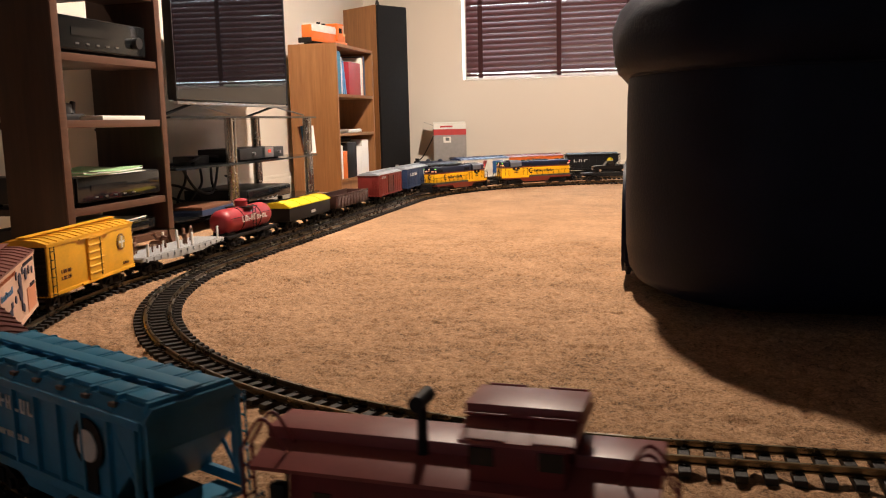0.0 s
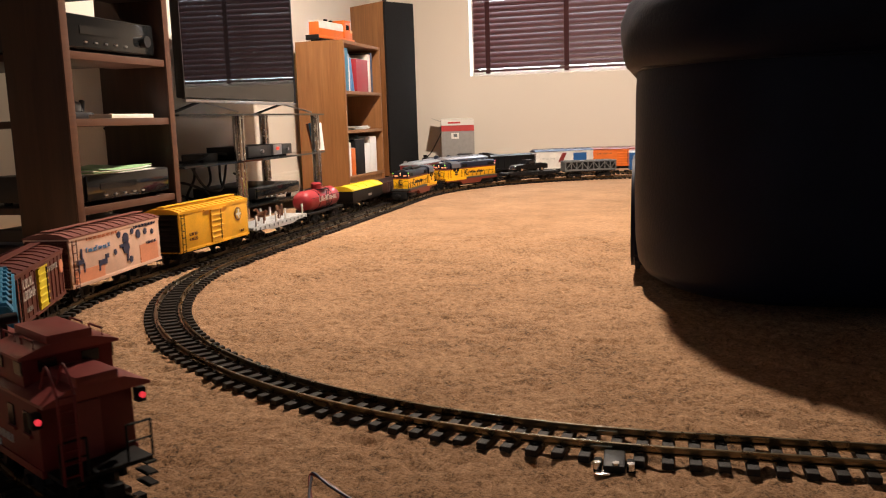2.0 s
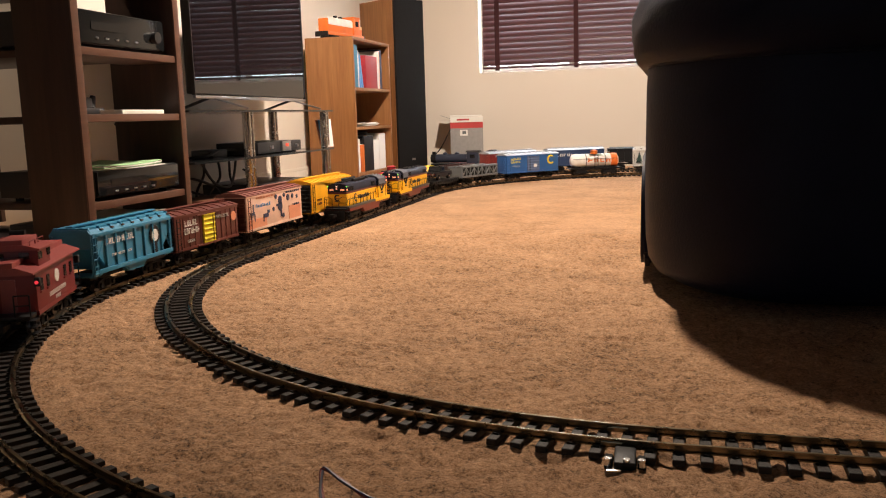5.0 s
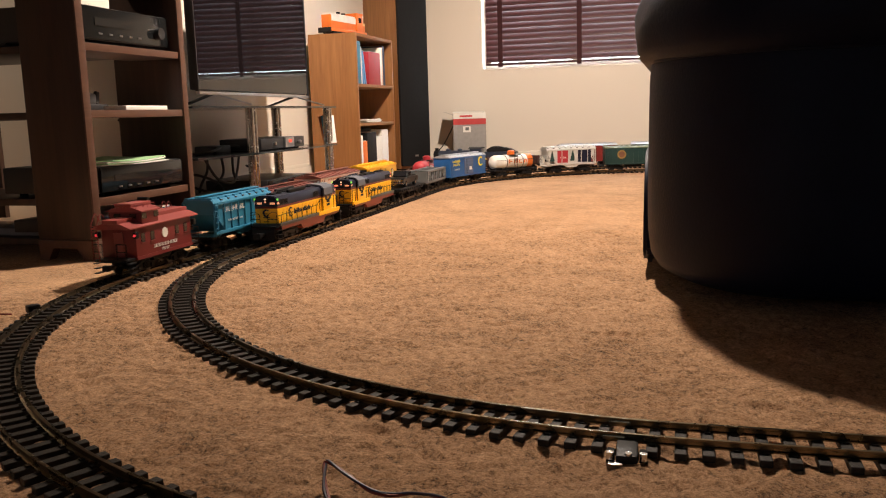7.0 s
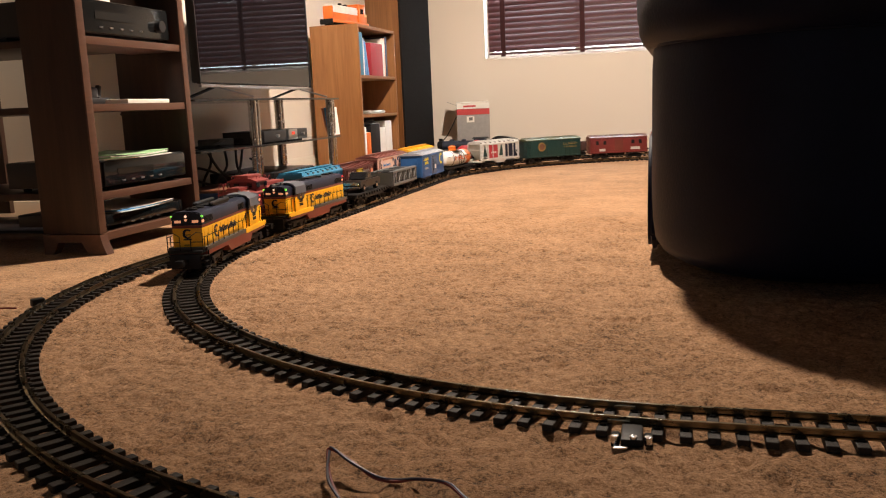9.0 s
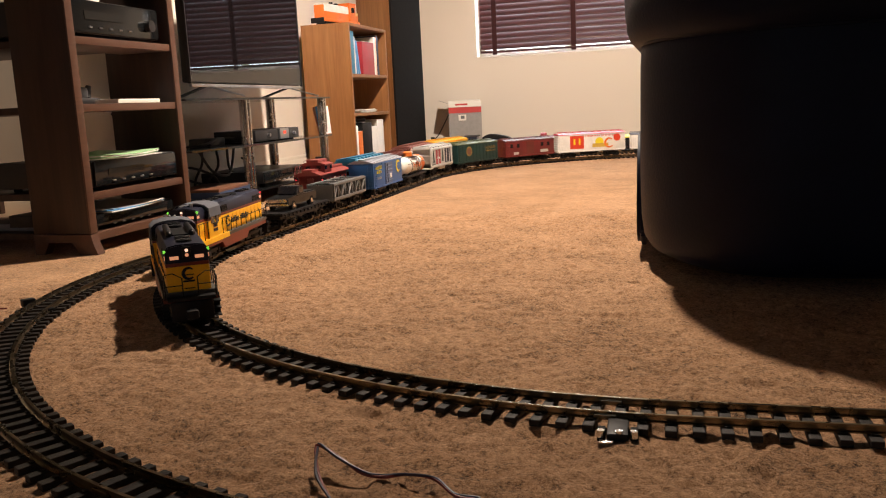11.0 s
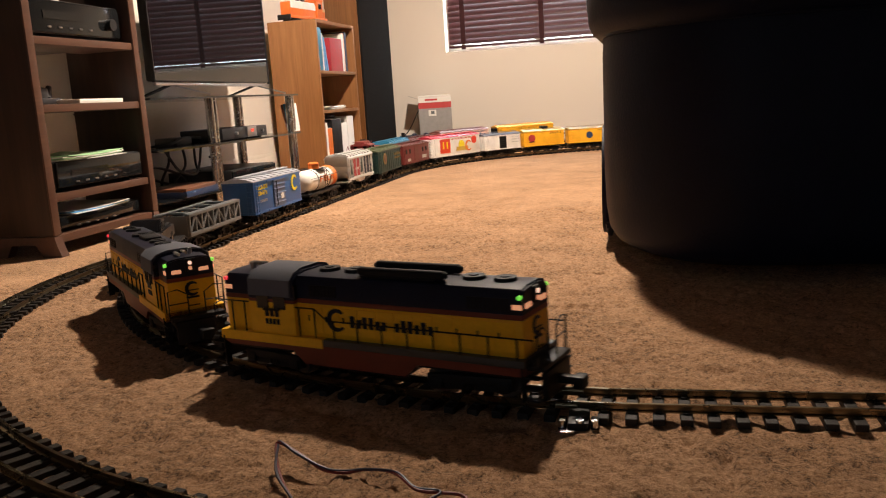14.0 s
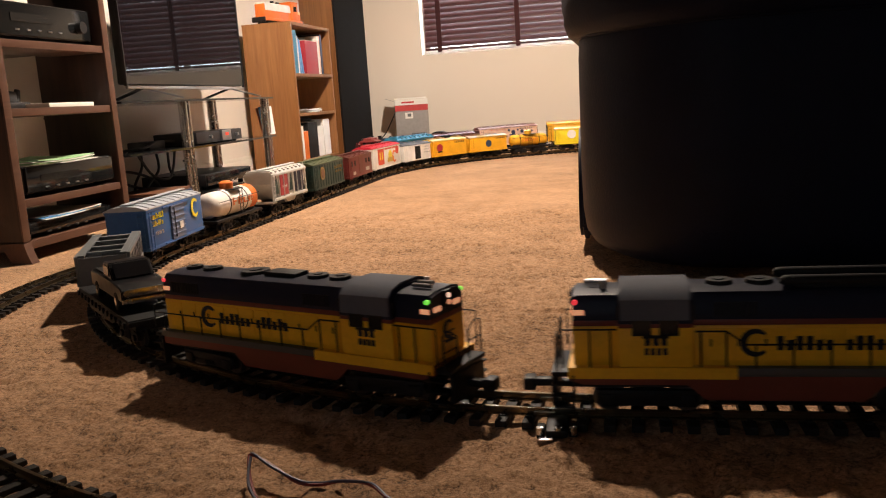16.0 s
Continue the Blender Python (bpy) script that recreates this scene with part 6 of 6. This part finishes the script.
for u, v, r in ((0.03, 0.115, 0.014), (0.03, 0.094, 0.016), (0.0, 0.128, 0.008), (0.062, 0.128, 0.007), (0.09, 0.118, 0.011), (0.125, 0.120, 0.008), (0.16, 0.115, 0.007), (-0.02, 0.09, 0.007), (0.05, 0.062, 0.008)):
    on_side(c, "figure_patch", disc(r, 10), u, v, 0, FIGURE, 0.0525)
for u, v, w2, h2 in ((-0.165, 0.090, 0.028, 0.010), (-0.158, 0.104, 0.006, 0.028), (-0.172, 0.076, 0.005, 0.022), (-0.150, 0.076, 0.005, 0.022), (-0.075, 0.076, 0.034, 0.012), (-0.090, 0.066, 0.006, 0.016), (-0.056, 0.087, 0.014, 0.010), (0.035, 0.072, 0.008, 0.024), (0.012, 0.100, 0.020, 0.007)):
    on_side(c, "figure_patch", plate(w2, h2), u, v, 0, FIGURE, 0.0527)
on_side(c, "colour_panel", plate(0.090, 0.045), 0.14, 0.066, 0, SALMON, 0.0518)
on_side(c, "colour_panel", plate(0.12, 0.030), -0.13, 0.057, 0, SALMON, 0.0518)
on_side(c, "lettering", word(0.13, 0.007, 14, 3), -0.07, 0.136, 0, SALMON, 0.0525)
on_side(c, "lettering", word(0.10, 0.011, 10, 6, False), -0.09, 0.112, 0, LIGHT_BLUE, 0.0525)
on_side(c, "lettering", word(0.11, 0.007, 14, 8), 0.125, 0.136, 0, FIGURE, 0.0525)
on_side(c, "lettering", word(0.05, 0.007, 6, 9), 0.15, 0.090, 0, FIGURE, 0.0530)
outer_train.append((c, 1.284, 0, 0.13))
c = boxcar("bright yellow boxcar with a small round cross emblem", CAR_YELLOW, CAR_YELLOW, L=0.39, ribs=14, door=CAR_YELLOW, doorw=0.065, ends=CAR_BLACK)
on_side(c, "emblem", disc(0.020), 0.130, 0.108, 0, BROWN, 0.0525)
on_side(c, "emblem_centre", disc(0.016), 0.130, 0.108, 0, GOLD, 0.0535)
on_side(c, "emblem_bar", plate(0.028, 0.006), 0.130, 0.108, 0, WHITE_P, 0.0545)
on_side(c, "emblem_bar", plate(0.006, 0.028), 0.130, 0.108, 0, WHITE_P, 0.0548)
on_side(c, "lettering", word(0.045, 0.008, 5, 3), -0.125, 0.082, 0, BROWN, 0.0525)
on_side(c, "lettering", word(0.045, 0.008, 5, 4), -0.125, 0.068, 0, BROWN, 0.0525)
on_side(c, "lettering", word(0.03, 0.006, 4, 4), 0.15, 0.055, 0, BROWN, 0.0525)
outer_train.append((c, 1.767, 0, 0.13))
sf = stake_flat()
outer_train.append((sf, 2.208, 0, 0.14))
bands_mt = TANK_RED
c = tankcar("cherry red tank car with white lettering", TANK_RED, TANK_RED, 0.345, 0.040)
on_side(c, "lettering", word(0.18, 0.020, 9, 3, False), 0.0, 0.088, 0, WHITE_P, 0.0478)
outer_train.append((c, 2.635, 0, 0.11))
outer_train.append((covered_gondola("black gondola with a lemon yellow cover"), 3.095, 0, 0.125))
outer_train.append((gondola("rust brown gondola with braced sides", mat("rust_brown", (0.055, 0.022, 0.018), 0.55)), 3.555, 0, 0.125))
c = boxcar("red boxcar with a brown door and pale roof", BOX_RED, PALE_ROOF, L=0.375, z1=0.136, door=BROWN_RED, doorw=0.09, post=12)
on_side(c, "lettering", word(0.07, 0.012, 7, 3), -0.115, 0.122, 0, GREY_LETTER, 0.055)
outer_train.append((c, 4.095, 0, 0.12))
c = boxcar("dull blue boxcar with white lettering", DK_BLUE, PALE_ROOF, L=0.375, z1=0.136, post=12)
on_side(c, "lettering", word(0.12, 0.016, 5, 3), -0.08, 0.105, 0, WHITE_P, 0.055)
on_side(c, "emblem", disc(0.016), 0.11, 0.105, 0, WHITE_P, 0.055)
outer_train.append((c, 4.575, 0, 0.12))
c = hopper("black open hopper heaped with coal", CAR_BLACK, CAR_BLACK, 0.355, z1=0.134, closed=False)
outer_train.append((c, 4.978, 0, 0.11))
c = boxcar("white boxcar with red and blue flashes and a blue roof", WHITE_P, DK_BLUE, L=0.40)
on_side(c, "red_flash", lambda b: prism(b, [(-0.03, -0.03), (0.0, -0.03), (0.03, 0.03), (0.0, 0.03)], "y", -0.0007, 0.0007), -0.02, 0.105, 0, BOX_RED, 0.052)
on_side(c, "blue_flash", plate(0.09, 0.075), 0.10, 0.095, 0, BOX_BLUE, 0.052)
on_side(c, "lettering", word(0.10, 0.012, 8, 3), -0.12, 0.10, 0, GREY_LETTER, 0.052)
outer_train.append((c, 5.366, 0, 0.13))
c = boxcar("orange boxcar with a red roof", ORANGE, BOX_RED, door=ORANGE)
on_side(c, "lettering", word(0.09, 0.010, 8, 3), -0.12, 0.12, 0, BROWN, 0.053)
on_side(c, "mark", plate(0.018, 0.022), 0.05, 0.09, 0, WHITE_P, 0.0565)
outer_train.append((c, 5.766, 0, 0.125))
c = hopper("black open hopper with a yellow round emblem", CAR_BLACK, CAR_BLACK, 0.36, closed=False)
on_side(c, "lettering", word(0.10, 0.018, 3, 3), -0.08, 0.108, 0, GREY_LETTER, 0.052)
on_side(c, "emblem", disc(0.020), 0.11, 0.105, 0, LEMON, 0.052)
outer_train.append((c, 6.172, 0, 0.115))
animals = [(-0.15, 0.015, 20), (-0.10, -0.02, -60), (-0.03, 0.01, 140), (0.05, -0.015, 40), (0.13, 0.012, -150)]
ANIMALS = [(toy_animal(pose(0, 0, 0)), x, y, a) for x, y, a in animals]


def steam_engine():
    """Engine and tender standing on the carpet: x forward."""
    slate = paint("slate_blue_black", (0.020, 0.027, 0.048), 0.40)
    e = thing("toy_steam_engine", "dark slate blue toy steam engine standing by the carton", "toy locomotive", m=pose(-1.43, 5.665, 0, 0, 0, 180))
    e.scale = (1.3, 1.0, 0.97)
    part("boiler", rod(B(), (-0.06, 0, 0.108), (0.125, 0, 0.108), 0.030, 24), slate, e)
    part("smokebox", rod(B(), (0.112, 0, 0.108), (0.140, 0, 0.108), 0.0325, 24, 0.029), CAR_BLACK, e)
    b = B()
    rod(b, (0.126, 0, 0.132), (0.126, 0, 0.156), 0.0085, 14, 0.011)
    part("chimney", b, CAR_BLACK, e)
    for x in (0.065, 0.0):
        b = B()
        rod(b, (x, 0, 0.128), (x, 0, 0.145), 0.015, 16, 0.013)
        rod(b, (x, 0, 0.145), (x, 0, 0.151), 0.013, 16, 0.005)
        part("dome", b, slate, e)
    part("running_plate", box(B(), 0.01, 0, 0.072, 0.25, 0.086, 0.005, 0.001), slate, e)
    cab = part("cab", box(B(), -0.090, 0, 0.112, 0.060, 0.086, 0.080, 0.003), slate, e)
    part("cab_roof", prism(B(), [(-0.048, 0.150), (-0.03, 0.158), (0, 0.161), (0.03, 0.158), (0.048, 0.150)], "x", -0.126, -0.054), CAR_BLACK, cab)
    for q in (-1, 1):
        part("cab_window", box(B(), -0.090, q * 0.0435, 0.122, 0.026, 0.002, 0.024), GLASS_DARK, cab)
        for x in (-0.045, 0.005, 0.055):
            part("driving_wheel", rod(B(), (x, q * 0.022, 0.030), (x, q * 0.030, 0.030), 0.030, 24), WHEEL, e)
        part("coupling_rod", box(B(), 0.005, q * 0.033, 0.028, 0.112, 0.003, 0.006, 0.001), GREY_METAL, e)
        part("cylinder", rod(B(), (0.092, q * 0.036, 0.034), (0.130, q * 0.036, 0.034), 0.015, 16), CAR_BLACK, e)
        part("pilot_wheel", rod(B(), (0.112, q * 0.022, 0.014), (0.112, q * 0.028, 0.014), 0.014, 16), WHEEL, e)
    part("frame", box(B(), 0.01, 0, 0.046, 0.26, 0.040, 0.046, 0.002), CAR_BLACK, e)
    part("pilot", prism(B(), [(0.140, 0.006), (0.172, 0.006), (0.146, 0.046), (0.140, 0.046)], "y", -0.038, 0.038), CAR_BLACK, e)
    t = thing("toy_tender", "dark slate blue toy tender heaped with coal behind the steam engine", "toy rail car", m=pose(-1.142, 5.665, 0, 0, 0, 180))
    part("tank", box(B(), 0, 0, 0.085, 0.215, 0.090, 0.075, 0.003), slate, t)
    b = B()
    prism(b, [(-0.10, 0.122), (-0.07, 0.140), (0.02, 0.158), (0.06, 0.158), (0.10, 0.135), (0.10, 0.122)], "y", -0.038, 0.038)
    bmesh.ops.bevel(b, geom=b.edges[:], offset=0.006, segments=2, affect="EDGES")
    part("coal_load", b, CAR_BLACK, t)
    part("frame", box(B(), 0, 0, 0.042, 0.225, 0.070, 0.012, 0.002), CAR_BLACK, t)
    for x in (-0.075, -0.035, 0.035, 0.075):
        for q in (-1, 1):
            part("wheel", rod(B(), (x, q * 0.022, 0.0185), (x, q * 0.029, 0.0185), 0.0185, 18), WHEEL, t)
    for q in (-1, 1):
        part("side_frame", box(B(), 0, q * 0.034, 0.030, 0.20, 0.006, 0.018, 0.002), CAR_BLACK, t)


steam_engine()


# ---- movement ----
A_KNOTS = [(0.0, 4.336), (1.0, 4.046), (2.0, 3.750), (3.0, 3.451), (4.0, 3.150), (5.0, 2.850), (6.0, 2.553), (7.0, 2.260), (8.0, 1.973), (9.0, 1.690),
           (10.0, 1.414), (11.0, 1.1425), (12.0, 0.876), (13.0, 0.613), (14.0, 0.3515), (15.0, 0.090), (16.0, -0.173)]
C_KNOTS = [(0.0, -0.008), (1.0, 0.274), (2.0, 0.550), (3.0, 0.816), (4.0, 1.080), (5.0, 1.354), (6.0, 1.632), (7.0, 1.910), (8.0, 2.186), (9.0, 2.478),
           (10.0, 2.778), (11.0, 3.093), (12.0, 3.409), (13.0, 3.7205), (14.0, 4.021), (15.0, 4.301), (16.0, 4.552)]


def motions():
    fa = np.polyfit(*np.array(A_KNOTS).T, 4)
    fc = np.polyfit(*np.array(C_KNOTS).T, 5)
    for train, loop, f, back, sign in ((inner_train, INNER, fa, 0, 1), (outer_train, OUTER, fc, 180, 1)):
        for car, off, turn, half in train:
            rows, tracks = [], {k: [] for k in range(len(TRUCKS[car.name]))}
            for k in range(33):
                t = k * 0.5
                a = float(np.polyval(f, t)) + off
                p, q = along(a - half, loop), along(a + half, loop)
                d = p - q
                h = math.degrees(math.atan2(d.y, d.x)) + back + turn
                c = (p + q) / 2
                m = pose(c.x, c.y, RT, 0, 0, h)
                rows.append((t, m))
                for j, (tk, x) in enumerate(TRUCKS[car.name]):
                    s = 1 if (back + turn) % 360 == 0 else -1
                    local = math.degrees(heading(a - s * x * car.scale.x, loop)) + back + turn - h
                    local = (local + 180) % 360 - 180
                    tracks[j].append((t, pose(x, 0, 0, 0, 0, local)))
            walk(car, rows)
            for j, (tk, x) in enumerate(TRUCKS[car.name]):
                walk(tk, tracks[j])
            if car == tf:
                walk(truck_load, [(t, m @ pose(0.01, 0, 0.051)) for t, m in rows])
            if car == sf:
                for an, x, y, r in ANIMALS:
                    walk(an, [(t, m @ pose(x, y, 0.051, 0, 0, r)) for t, m in rows])


motions()
